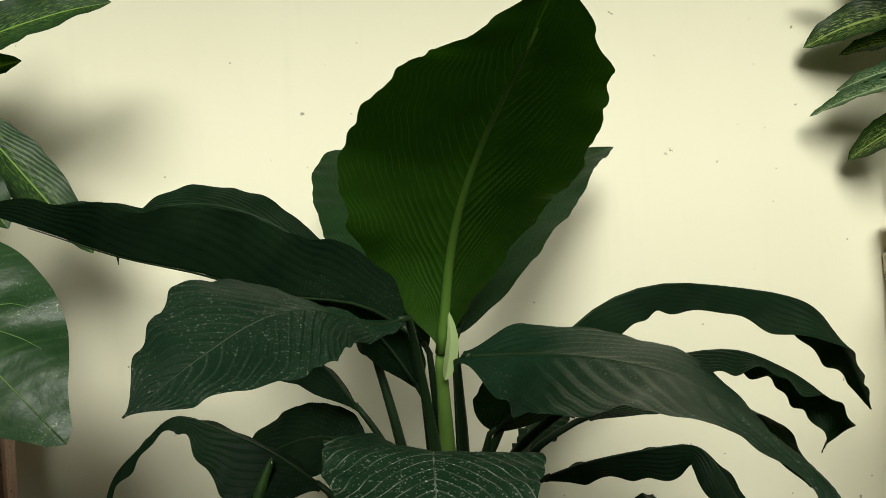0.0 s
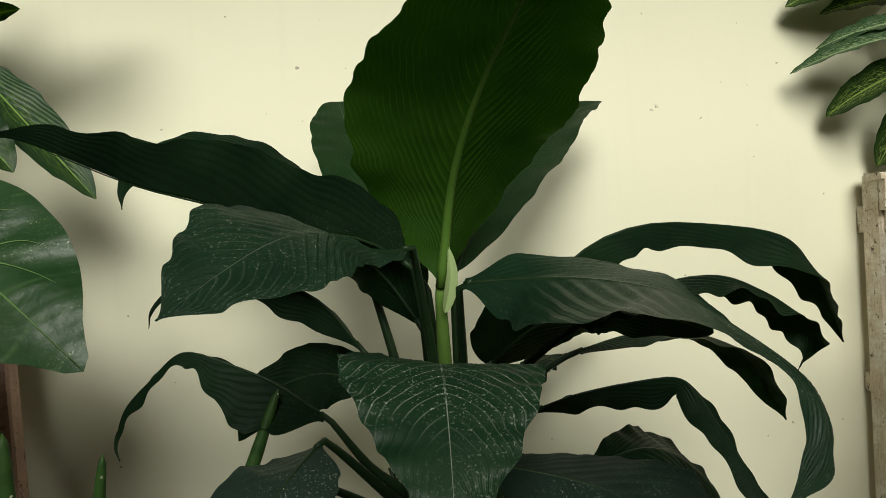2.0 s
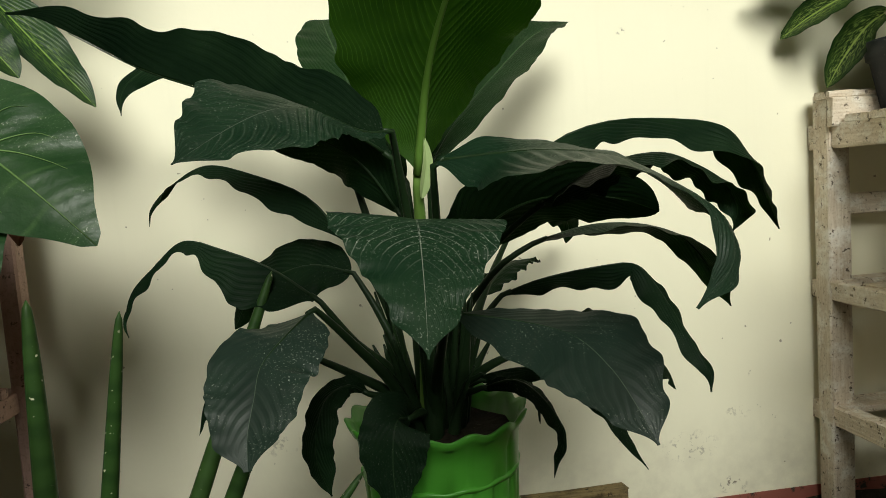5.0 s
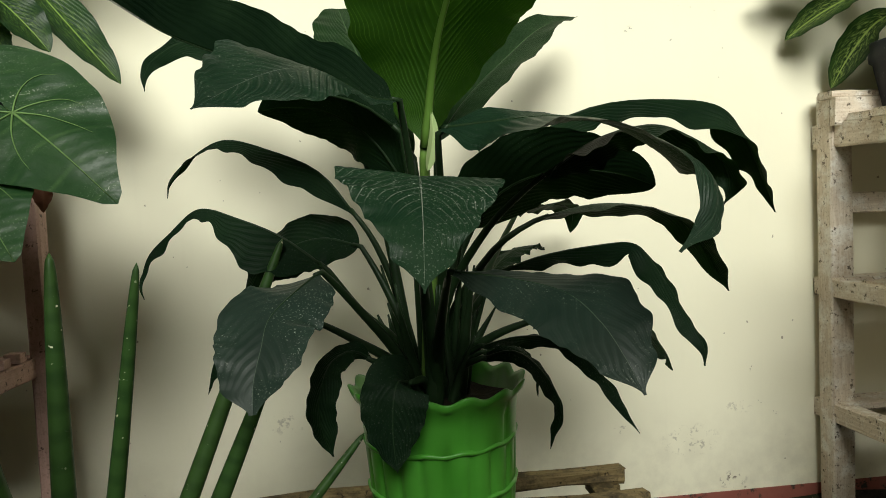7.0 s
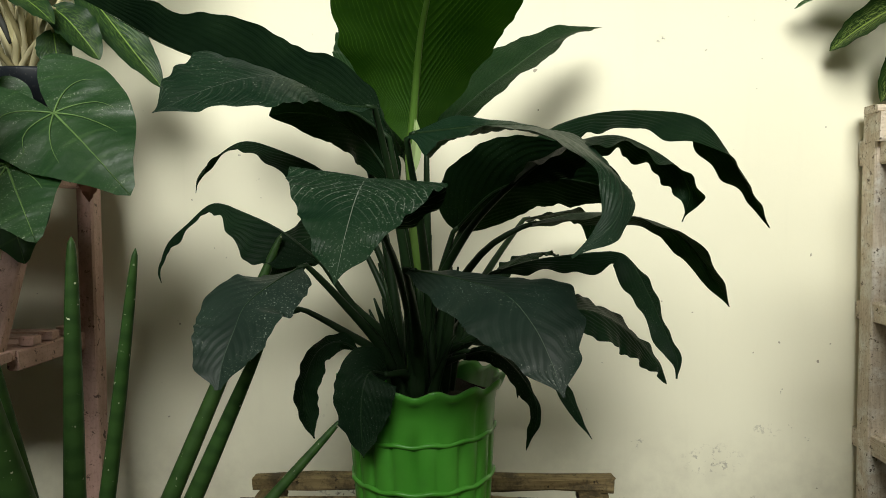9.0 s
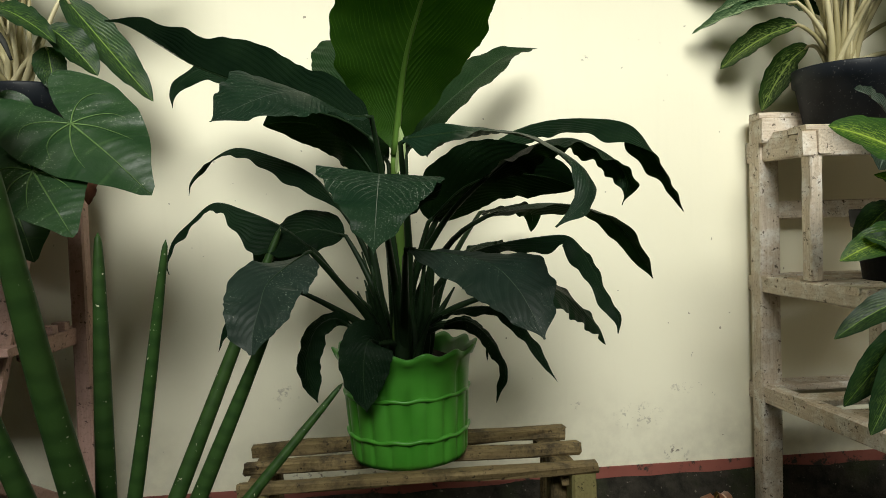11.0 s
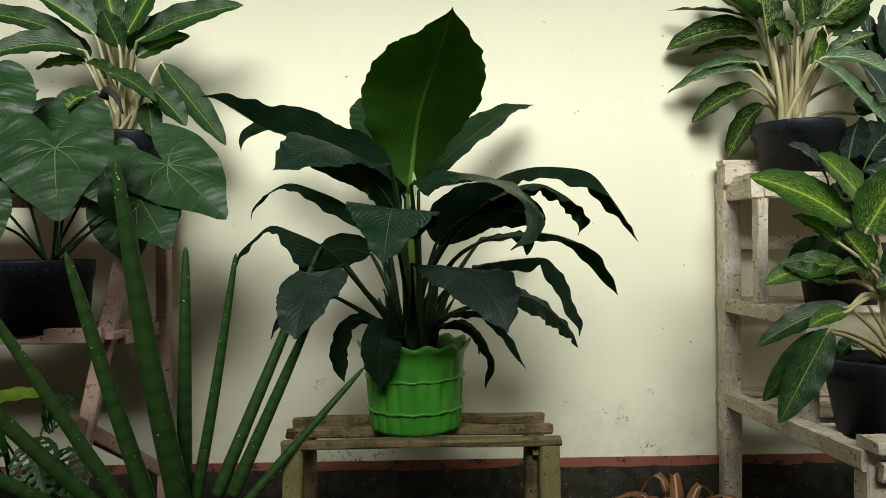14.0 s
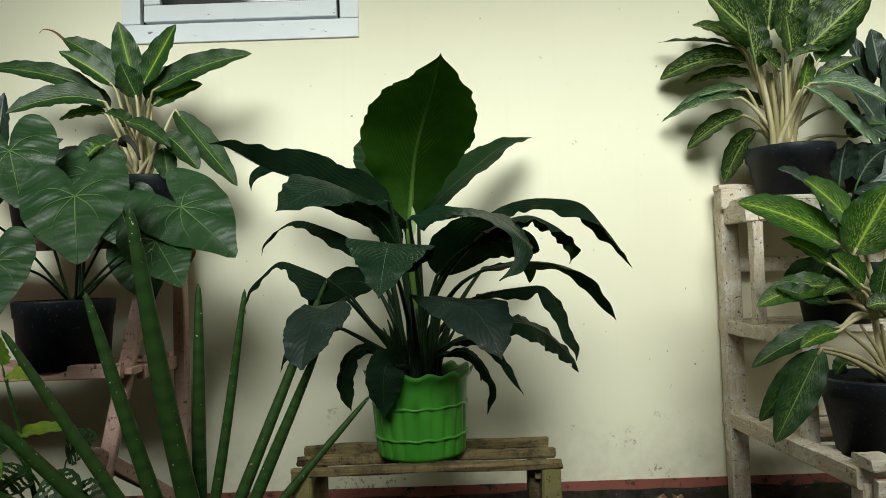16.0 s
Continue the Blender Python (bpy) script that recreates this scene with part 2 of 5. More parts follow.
GREY_WOOD = {k: wood_material("weathered_whitewashed_wood_" + k.lower(), (0.52, 0.41, 0.30), (0.78, 0.69, 0.57), (0.90, 0.87, 0.80), 0.9, k) for k in "XYZ"}
PINK_WOOD = {k: wood_material("worn_pink_painted_wood_" + k.lower(), (0.42, 0.26, 0.22), (0.52, 0.34, 0.29), (0.30, 0.20, 0.15), 0.3, k, 0.6) for k in "XYZ"}
BENCH_WOOD = {k: wood_material("old_bench_wood_" + k.lower(), (0.11, 0.075, 0.032), (0.30, 0.225, 0.105), (0.030, 0.022, 0.012), 0.9, k) for k in "XYZ"}
MOSSY_WOOD = wood_material("mossy_bench_post", (0.20, 0.17, 0.07), (0.28, 0.25, 0.10), (0.10, 0.12, 0.03), 0.6, "Z")


def plaster():
    m = Mat("cream_painted_plaster", 0.72, spec=0.25)
    big = m.noise(1.3, 4.0)
    base = m.mix(m.ramp(big, 0.3, 0.75), (0.805, 0.77, 0.60), (0.845, 0.81, 0.645))
    specks = m.ramp(m.noise(38.0, 2.0, 0.5), 0.735, 0.76)
    base = m.mix(m.math("MULTIPLY", specks, 0.75), base, (0.22, 0.19, 0.14))
    streak = m.math("MULTIPLY", m.ramp(m.noise(6.0, 4.0, stretch=(5, 1, 0.35)), 0.56, 0.75), 0.05)
    base = m.mix(streak, base, (0.52, 0.48, 0.38))
    sep = m.node("ShaderNodeSeparateXYZ")
    m.link(m.tc.outputs["Object"], sep.inputs[0])
    low = m.ramp(m.math("ADD", sep.outputs[2], m.math("MULTIPLY", m.noise(5.0, 4.0), 0.35)), 0.52, 0.20)
    def stain(x, z, r, amount):
        dx = m.math("MULTIPLY", m.math("SUBTRACT", sep.outputs[0], x), 1.0 / r)
        dz = m.math("MULTIPLY", m.math("SUBTRACT", sep.outputs[2], z), 1.8 / r)
        d = m.math("ADD", m.math("MULTIPLY", dx, dx), m.math("MULTIPLY", dz, dz))
        return m.math("MULTIPLY", m.math("MULTIPLY", m.ramp(d, 1.0, 0.1), m.ramp(m.noise(75.0, 3.0, 0.6), 0.56, 0.66)), amount)

    for x, z, r, amount in ((0.86, 0.215, 0.09, 0.55), (0.715, 1.355, 0.02, 1.0), (0.66, 0.26, 0.03, 0.5), (1.0, 0.30, 0.05, 0.35), (0.98, 0.09, 0.05, 0.9), (-0.25, 0.35, 0.06, 0.4), (-0.129, 0.083, 0.16, 0.95)):
        base = m.mix(stain(x, z, r, amount), base, (0.16, 0.13, 0.10))
    # browner blotches, denser towards the bottom of the wall
    low_tone = m.math("MULTIPLY", low, m.ramp(m.noise(9.0, 5.0, 0.65), 0.40, 0.75))
    base = m.mix(m.math("MULTIPLY", low_tone, 0.55), base, (0.40, 0.36, 0.27))
    m.color(base)
    fine = m.noise(90.0, 5.0)
    return m.bump(m.math("ADD", m.math("MULTIPLY", fine, 0.4), big), 0.12, 0.004).m


PLASTER = plaster()


def band_paint():
    m = Mat("chipped_red_skirting_paint", 0.65)
    base = m.mix(m.ramp(m.noise(6.0), 0.3, 0.7), (0.22, 0.060, 0.045), (0.28, 0.090, 0.065))
    base = m.mix(m.ramp(m.noise(17.0, 5.0, 0.7), 0.54, 0.60), base, (0.03, 0.026, 0.02))
    m.color(base)
    return m.bump(m.noise(60.0), 0.3, 0.003).m


BAND = band_paint()


def soil(name, a, b, moss):
    m = Mat(name, 0.9, spec=0.2)
    base = m.mix(m.ramp(m.noise(14.0, 6.0, 0.7), 0.35, 0.7), a, b)
    base = m.mix(m.math("MULTIPLY", m.ramp(m.noise(5.0, 4.0), 0.5, 0.62), 0.7), base, moss)
    base = m.mix(m.ramp(m.noise(70.0, 3.0), 0.66, 0.72), base, (0.16, 0.14, 0.11))
    m.color(base)
    return m.bump(m.noise(45.0, 6.0, 0.7), 0.8, 0.012).m


GROUND = soil("damp_mossy_ground", (0.011, 0.010, 0.008), (0.032, 0.028, 0.021), (0.014, 0.022, 0.008))
PLINTH = soil("blackened_mossy_wall_foot", (0.010, 0.009, 0.007), (0.050, 0.044, 0.034), (0.028, 0.036, 0.014))
POTTING = soil("dark_potting_soil", (0.012, 0.009, 0.007), (0.03, 0.022, 0.015), (0.02, 0.016, 0.01))


def green_plastic():
    m = Mat("bright_green_plastic", 0.36, spec=0.35)
    base = m.mix(m.ramp(m.noise(7.0, 4.0), 0.3, 0.7), (0.042, 0.215, 0.018), (0.066, 0.265, 0.030))
    base = m.mix(m.math("MULTIPLY", m.ramp(m.noise(25.0, 4.0), 0.58, 0.75), 0.25), base, (0.05, 0.14, 0.03))
    m.color(base)
    return m.bump(m.noise(55.0), 0.1, 0.001).m


GREEN = green_plastic()


def black_plastic():
    m = Mat("dusty_black_plastic", 0.45, spec=0.22)
    base = m.mix(m.ramp(m.noise(8.0, 4.0), 0.35, 0.75), (0.008, 0.010, 0.014), (0.018, 0.022, 0.028))
    base = m.mix(m.math("MULTIPLY", m.ramp(m.noise(150.0, 3.0), 0.64, 0.70), 0.5), base, (0.18, 0.18, 0.17))
    m.color(base)
    return m.bump(m.noise(40.0), 0.12, 0.001).m


BLACK = black_plastic()


def white_paint():
    m = Mat("chipped_white_window_paint", 0.5)
    base = m.mix(m.ramp(m.noise(5.0), 0.3, 0.7), (0.68, 0.72, 0.78), (0.76, 0.79, 0.84))
    base = m.mix(m.ramp(m.noise(26.0, 5.0, 0.7, stretch=(0.4, 1, 1)), 0.63, 0.66), base, (0.20, 0.19, 0.18))
    m.color(base)
    return m.bump(m.noise(70.0, stretch=(0.2, 1, 1)), 0.25, 0.002).m


WHITE = white_paint()
GLASS = Mat("dark_window_glass", 0.06).color((0.02, 0.024, 0.026)).m
# dark grey-green for the unseen walls that hold back sky light
DIM = Mat("dim_sky_blocker", 0.9)
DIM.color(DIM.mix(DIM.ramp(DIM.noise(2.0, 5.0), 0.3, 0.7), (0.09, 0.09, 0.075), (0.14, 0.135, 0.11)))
# pale boards for the added eave, which stays out of view
UNSEEN_EAVE = wood_material("unseen_eave_boards", (0.50, 0.49, 0.43), (0.60, 0.59, 0.52), (0.66, 0.65, 0.58), 0.4)
# near black that paints in the shade between casing and sash
GAP_SHADE = Mat("black_gap_shade", 0.9).color((0.008, 0.008, 0.008)).m
PALE_STONE = soil("pale_gravel", (0.10, 0.095, 0.085), (0.22, 0.20, 0.17), (0.07, 0.08, 0.05))


# ---- building helpers ----
def mesh_ob(name, verts, faces, mat, parent=None, label="", uvs=None, smooth=True):
    me = bpy.data.meshes.new(name)
    me.from_pydata([tuple(v) for v in verts], [], faces)
    me.materials.append(mat)
    if uvs is not None:
        layer = me.uv_layers.new(name="UVMap")
        idx = np.zeros(len(me.loops), dtype=np.int32)
        me.loops.foreach_get("vertex_index", idx)
        layer.data.foreach_set("uv", np.asarray(uvs, dtype=np.float32)[idx].ravel())
    if smooth:
        me.polygons.foreach_set("use_smooth", [True] * len(me.polygons))
    me.update()
    ob = new(name, me)
    if parent is not None:
        ob.parent = parent
        ob.matrix_parent_inverse = parent.matrix_basis.inverted()
    if label:
        ob["label"] = label
    return ob


def part(name, bm, material, parent=None, label="", smooth=False):
    me = bpy.data.meshes.new(name)
    bm.to_mesh(me)
    bm.free()
    me.materials.append(material)
    if smooth:
        me.polygons.foreach_set("use_smooth", [True] * len(me.polygons))
    ob = new(name, me)
    if parent is not None:
        ob.parent = parent
        ob.matrix_parent_inverse = parent.matrix_basis.inverted()
    if label:
        ob["label"] = label
    return ob


def thing(name, at, label, category, group=""):
    ob = new(name)
    ob.empty_display_size = 0.05
    ob.matrix_basis = Matrix.Translation(at)
    return tagged(ob, label, category, group)


def beam(a, b, wide, deep, up=(0, 0, 1), bevel=0.004, rough_edges=0.0, seed=0):
    """A sawn timber from a to b; wide is its size across, deep its size along up."""
    a, b, up = Vector(a), Vector(b), Vector(up)
    axis = (b - a).normalized()
    side = axis.cross(up).normalized()
    up = side.cross(axis).normalized()
    bm = bmesh.new()
    n = 7
    rng = random.Random(seed)
    rings = []
    for i in range(n):
        p = a.lerp(b, i / (n - 1))
        ring = []
        c = bevel
        for sx, sy in ((-1, -1), (1, -1), (1, 1), (-1, 1)):
            for kx, ky in (((wide / 2 - c), deep / 2), (wide / 2, deep / 2 - c))[:: (1 if sx * sy < 0 else -1)]:
                j = Vector((rng.uniform(-1, 1), rng.uniform(-1, 1), rng.uniform(-1, 1))) * rough_edges
                ring.append(bm.verts.new(p + side * (sx * kx) + up * (sy * ky) + j))
        rings.append(ring)
    for r, q in zip(rings, rings[1:]):
        for k in range(8):
            bm.faces.new((r[k], r[(k + 1) % 8], q[(k + 1) % 8], q[k]))
    bm.faces.new(rings[0][::-1])
    bm.faces.new(rings[-1])
    bmesh.ops.recalc_face_normals(bm, faces=bm.faces)
    return bm


def spline(points, n):
    """n + 1 points evenly along a smooth curve through the given points."""
    p = np.array([tuple(v) for v in points], dtype=float)
    if len(p) == 2:
        return [Vector(p[0] + (p[1] - p[0]) * i / n) for i in range(n + 1)]
    q = np.vstack([2 * p[0] - p[1], p, 2 * p[-1] - p[-2]])
    out = []
    for i in range(1, len(q) - 2):
        for k in np.linspace(0, 1, 13)[:-1]:
            a, b, c, d = q[i - 1], q[i], q[i + 1], q[i + 2]
            out.append(0.5 * (2 * b + (c - a) * k + (2 * a - 5 * b + 4 * c - d) * k * k + (3 * b - a - 3 * c + d) * k ** 3))
    out.append(p[-1])
    out = np.array(out)
    run = np.concatenate([[0], np.cumsum(np.linalg.norm(np.diff(out, axis=0), axis=1))])
    at = np.linspace(0, run[-1], n + 1)
    return [Vector([float(np.interp(t, run, out[:, k])) for k in range(3)]) for t in at]


def tangents(pts):
    return [((pts[min(i + 1, len(pts) - 1)] - pts[max(i - 1, 0)])).normalized() for i in range(len(pts))]


def tube(name, points, r0, r1, mat, parent=None, label="", n=12, sides=8, flat=1.0, tip=False, power=1.0, swell=None):
    """A tapering stalk along a smooth curve."""
    pts = spline(points, n)
    tan = tangents(pts)
    ref = Vector((0.3, -1, 0.2))
    verts, faces, uvs = [], [], []
    for i, (p, t) in enumerate(zip(pts, tan)):
        k = i / n
        r = r0 + (r1 - r0) * k ** power
        if swell is not None:
            r *= swell(k)
        s = t.cross(ref)
        s = s.normalized() if s.length > 1e-4 else Vector((1, 0, 0))
        u = s.cross(t)
        for j in range(sides):
            a = 2 * math.pi * j / sides
            verts.append(p + s * (math.cos(a) * r) + u * (math.sin(a) * r * flat))
            uvs.append((j / sides, k))
    for i in range(n):
        for j in range(sides):
            a, b = i * sides + j, i * sides + (j + 1) % sides
            faces.append((a, b, b + sides, a + sides))
    faces.append(tuple(range(sides))[::-1])
    faces.append(tuple(range(n * sides, (n + 1) * sides)))
    return mesh_ob(name, verts, faces, mat, parent, label, uvs)


def leaf_blade(name, points, width, mat, parent, up=(0, -0.3, 1), up_end=None, fold=12, fold_end=None, peak=0.4, blunt=0.75, tip=1.0,
               widths=None, ripple=0.004, curl=0.0, n=28, half=6, seed=0, label="", sides=(1.0, 1.0), folds=None, waves=4, nibble=0.02, folds_right=None, folds_left=None, holes=False, pleat=0.0, pleats=(13, 0.34)):
    """One leaf: a midrib through points from the stalk to the tip, a blade of that full width, folded up along the midrib by fold
    degrees. up: where the upper side faces, at the base and (up_end) at the tip. sides: the widths of the two halves (right, left of the run)."""
    rng = random.Random(seed * 7 + 3)
    pts = spline(points, n)
    tan = tangents(pts)
    up0, up1 = Vector(up), Vector(up_end if up_end else up)
    p = math.log(0.5) / math.log(peak)
    ph = [rng.uniform(0, 6.28) for _ in range(6)]
    verts, faces, uvs = [], [], []

    def along(values, s):
        at = s * (len(values) - 1)
        k = min(int(at), len(values) - 2)
        f = at - k
        f = f * f * (3 - 2 * f)
        return values[k] * (1 - f) + values[k + 1] * f

    for i, (c, t) in enumerate(zip(pts, tan)):
        s = i / n
        hint = up0.lerp(up1, s)
        nrm = (hint - t * hint.dot(t)).normalized()
        side = t.cross(nrm)
        if widths:
            w = along(widths, s)
        else:
            w = max(math.sin(math.pi * s ** p), 0.0) ** blunt * width / 2
            w *= 1.0 - (1.0 - tip) * s ** 3
        w = max(w, 0.0012)
        fa = fold if fold_end is None else fold + (fold_end - fold) * s
        for j in range(-half, half + 1):
            q = j / half
            sg = 1 if j > 0 else -1
            h = abs(q)
            sw = w * (sides[0] if sg > 0 else sides[1])
            if folds_right:
                folds = (along(folds_right, s), along(folds_left or folds_right, s))
            ang = radians(folds[0] if (folds and sg > 0) else folds[1] if folds else fa)
            edge = 1 + nibble * (math.sin(37 * s + ph[0] + sg) + 0.6 * math.sin(83 * s + ph[1] * sg)) * h
            d = sw * h * edge
            rip = ripple * h * h * (math.sin(waves * 6.28 * s + ph[2] + sg * ph[3]) + 0.5 * math.sin(waves * 2.3 * 6.28 * s + ph[4] + sg)) * min(1, 8 * s, 8 * (1 - s))
            if pleat:
                turn = 2 * math.pi * pleats[0] * (s - pleats[1] * h ** 1.3)
                rip += pleat * min(1, 5 * h) * (1.1 - 0.8 * h) * math.sin(turn) * min(1, 6 * s, 5 * (1 - s))
            v = c + side * (sg * d * math.cos(ang)) + nrm * (d * math.sin(ang) + curl * sw * h * h + rip)
            verts.append(v)
            uvs.append((0.5 + q / 2, s))
    m = 2 * half + 1
    for i in range(n):
        for j in range(m - 1):
            a = i * m + j
            u = abs((j + 0.5) / half - 1)
            if holes and 0.22 < u < 0.78 and 0.12 < i / n < 0.88 and (i / n * 8 - u * 1.2) % 1.0 < 0.42:
                continue
            faces.append((a, a + 1, a + 1 + m, a + m))
    return mesh_ob(name, verts, faces, mat, parent, label, uvs)


def lathe(name, profile, mat, parent, at, seg=48, label="", wob=None, tilt=None):
    """A turned shape; profile: (radius, height) from the inside bottom outwards and up. wob(angle, radius, height) -> radius, height."""
    verts, faces = [], []
    base = Matrix.Translation(at) @ (tilt if tilt else Matrix())
    for i, (r, z) in enumerate(profile):
        for j in range(seg):
            a = 2 * math.pi * j / seg
            rr, zz = wob(a, r, z) if wob else (r, z)
            verts.append(base @ Vector((math.cos(a) * rr, math.sin(a) * rr, zz)))
    for i in range(len(profile) - 1):
        for j in range(seg):
            a, b = i * seg + j, i * seg + (j + 1) % seg
            faces.append((a, b, b + seg, a + seg))
    faces.append(tuple(range(seg))[::-1])
    return mesh_ob(name, verts, faces, mat, parent, label)


def box_bm(lo, hi, bevel=0.003):
    bm = bmesh.new()
    c = [(a + b) / 2 for a, b in zip(lo, hi)]
    bmesh.ops.create_cube(bm, size=1.0, matrix=Matrix.Translation(c) @ Matrix.Diagonal((hi[0] - lo[0], hi[1] - lo[1], hi[2] - lo[2], 1)))
    if bevel:
        bmesh.ops.bevel(bm, geom=bm.edges[:], offset=bevel, segments=2, affect="EDGES", profile=0.6)
    return bm


def soil_disc(name, at, r, parent, mat=None, seed=0):
    rng = random.Random(seed)
    verts, faces = [Vector(at) + Vector((0, 0, 0.012))], []
    for k in (1, 2, 3):
        for j in range(24):
            a = 2 * math.pi * j / 24
            rr = r * k / 3
            verts.append(Vector(at) + Vector((math.cos(a) * rr, math.sin(a) * rr, rng.uniform(-0.006, 0.008))))
    for j in range(24):
        faces.append((0, 1 + j, 1 + (j + 1) % 24))
        for k in (0, 1):
            a, b = 1 + 24 * k + j, 1 + 24 * k + (j + 1) % 24
            faces.append((a, a + 24, b + 24, b))
    return mesh_ob(name, verts, faces, mat or POTTING, parent, "dark crumbly potting soil")


def black_pot(parent, at, r_top, r_bot, height, name="pot"):
    prof = [(r_bot * 0.9, 0.004), (r_bot, 0.0), (r_bot + (r_top - r_bot) * 0.78, height * 0.74), (r_top * 1.0, height * 0.76), (r_top * 1.03, height * 0.97),
            (r_top * 1.02, height), (r_top * 0.96, height), (r_top * 0.93, height * 0.86), (r_top * 0.2, height * 0.84)]
    pot = lathe(name, prof, BLACK, parent, at, 40, "dusty black plastic pot with a thick rim")
    soil_disc("soil", Vector(at) + Vector((0, 0, height * 0.88)), r_top * 0.93, parent, seed=int(at[0] * 100))
    return pot

# ---- the wall, the ground and the window ----
WALL_Y = 1.66
wall = tagged(new("wall_north"), kind="structure")


def wall_block(lo, hi):
    return part("wall_panel", box_bm(lo, hi, 0), PLASTER, wall)


WX0, WX1, WZ0, WZ1 = -0.985, -0.16, 1.84, 2.79
wall_block((-5, WALL_Y, -0.3), (WX0, WALL_Y + 0.16, 3.1))
wall_block((WX1, WALL_Y, -0.3), (6, WALL_Y + 0.16, 3.1))
wall_block((WX0, WALL_Y, -0.3), (WX1, WALL_Y + 0.16, WZ0))
wall_block((WX0, WALL_Y, WZ1), (WX1, WALL_Y + 0.16, 3.1))
pv, pf = [], []
for i in range(111):
    x = -5 + 0.1 * i
    for k, (out, z) in enumerate(((0.0, 0.024), (0.008, 0.014), (0.020, -0.03), (0.034, -0.10), (0.04, -0.16))):
        bump = 0.012 * noise.noise(Vector((x * 6, z * 9, 1))) if k else 0.0
        pv.append((x, WALL_Y - 0.005 - max(out + bump, 0.001) * (1 if k else 0), z + (0.022 * noise.noise(Vector((x * 5, 0, 7))) if k < 2 else 0)))
    if i:
        a = 5 * i
        pf += [(a - 5 + k, a + k, a + k + 1, a - 4 + k) for k in range(4)]
tagged(mesh_ob("plinth", pv, pf, PLINTH), "black mossy wall foot below the red band", "plinth", kind="structure")
skirting = tagged(part("baseboard", box_bm((-5, WALL_Y - 0.004, -0.05), (6, WALL_Y, 0.058), 0.0015), BAND), "chipped dark red painted band near the wall foot", "skirting", kind="structure")

# unseen walls, added to cut low front light and darken the left
tagged(part("sky_blocker_south", box_bm((-5, -2.9, -0.3), (6, -2.7, 2.7), 0), DIM.m), kind="structure")
tagged(part("sky_blocker_west", box_bm((-1.95, -2.7, -0.3), (-1.75, 1.66, 2.95), 0), DIM.m), kind="structure")
# eave added out of view so that high light is clipped
tagged(part("ceiling", box_bm((-5, 0.05, 2.95), (6, 1.66, 3.08), 0), UNSEEN_EAVE), "unseen pale boarded eave, added to cap the sky light", "ceiling", kind="structure")

# window, white frame with a sash and dark glass
win = tagged(new("window_1"), "white painted wooden window with dark glass", "window", kind="structure")


def frame_bar(name, lo, hi, label="", mat=WHITE, parent=win):
    return part(name, box_bm(lo, hi, 0.004), mat, parent, label)


frame_bar("window_casing", (-1.035, WALL_Y - 0.008, 1.797), (-0.111, WALL_Y + 0.03, 1.872), "chipped white lower casing board")
frame_bar("window_casing", (-1.035, WALL_Y - 0.007, 1.874), (-0.962, WALL_Y + 0.03, 2.75))
frame_bar("window_casing", (-0.184, WALL_Y - 0.007, 1.874), (-0.111, WALL_Y + 0.03, 2.75))
frame_bar("window_casing", (-1.035, WALL_Y - 0.008, 2.752), (-0.111, WALL_Y + 0.03, 2.83))
frame_bar("window_frame", (-0.950, WALL_Y - 0.003, 1.884), (-0.196, WALL_Y + 0.03, 1.950), "white sash rail, paint worn through")
frame_bar("window_frame", (-0.950, WALL_Y - 0.003, 1.952), (-0.886, WALL_Y + 0.03, 2.74))
frame_bar("window_frame", (-0.258, WALL_Y - 0.003, 1.952), (-0.196, WALL_Y + 0.03, 2.74))
frame_bar("pane", (-0.884, WALL_Y + 0.012, 1.952), (-0.260, WALL_Y + 0.018, 2.74), "dark reflecting glass pane", GLASS)
# black sheet behind the sash, standing in for the shade in its gaps
frame_bar("gap_shade_sheet", (-0.97, WALL_Y + 0.032, 1.86), (-0.176, WALL_Y + 0.045, 2.77), "", GAP_SHADE)

# ground, one sheet to the horizon, uneven near the wall
rng = random.Random(4)
gx = sorted(set([-60, -20, -8, -4] + [round(-2.5 + 0.1 * i, 2) for i in range(61)] + [5, 9, 20, 60]))
gy = sorted(set([-60, -20, -8, -4, -2, -1, -0.5] + [round(-0.2 + 0.06 * i, 2) for i in range(32)] + [1.72, 20, 60]))
gv, gf = [], []
for y in gy:
    for x in gx:
        near = -2.6 < x < 3.6 and -0.3 < y < 1.7
        z = 0.022 * noise.noise(Vector((x * 3, y * 3, 0))) + 0.010 * noise.noise(Vector((x * 11, y * 11, 2))) if near else 0.0
        gv.append((x, y, z - 0.105 + ((0.030 + 0.030 * noise.noise(Vector((x * 7, y * 5, 4)))) * max(0, min(1, (y - 1.42) / 0.2)) if near else 0)))
for j in range(len(gy) - 1):
    for i in range(len(gx) - 1):
        a = j * len(gx) + i
        gf.append((a, a + 1, a + 1 + len(gx), a + len(gx)))
ground = tagged(mesh_ob("ground", gv, gf, GROUND), "dark damp mossy ground with grit", "ground", kind="structure")


# ---- peace lily in the green pot on the bench ----
POT = Vector((0.105, 1.115, 0.322))
lily = thing("potted_peace_lily", POT, "large dark peace lily in a bright green pot on a bench", "plant")
LEAN_POT = pose(0, 0, 0, 0, -0.9, 0)


def staves(a, r, z):
    if z > 0.002 and r > 0.12:
        if z < 0.235:
            turn = a * 10 if z < 0.152 else a * 5
            r += 0.0075 * (abs(math.sin(turn + 0.4)) ** 0.45 - 0.85) * max(0.0, min(1.0, (0.226 - z) / 0.03))
        else:
            z += 0.006 * math.cos(a * 14)
            r += 0.004 * math.cos(a * 14)
    return r, z


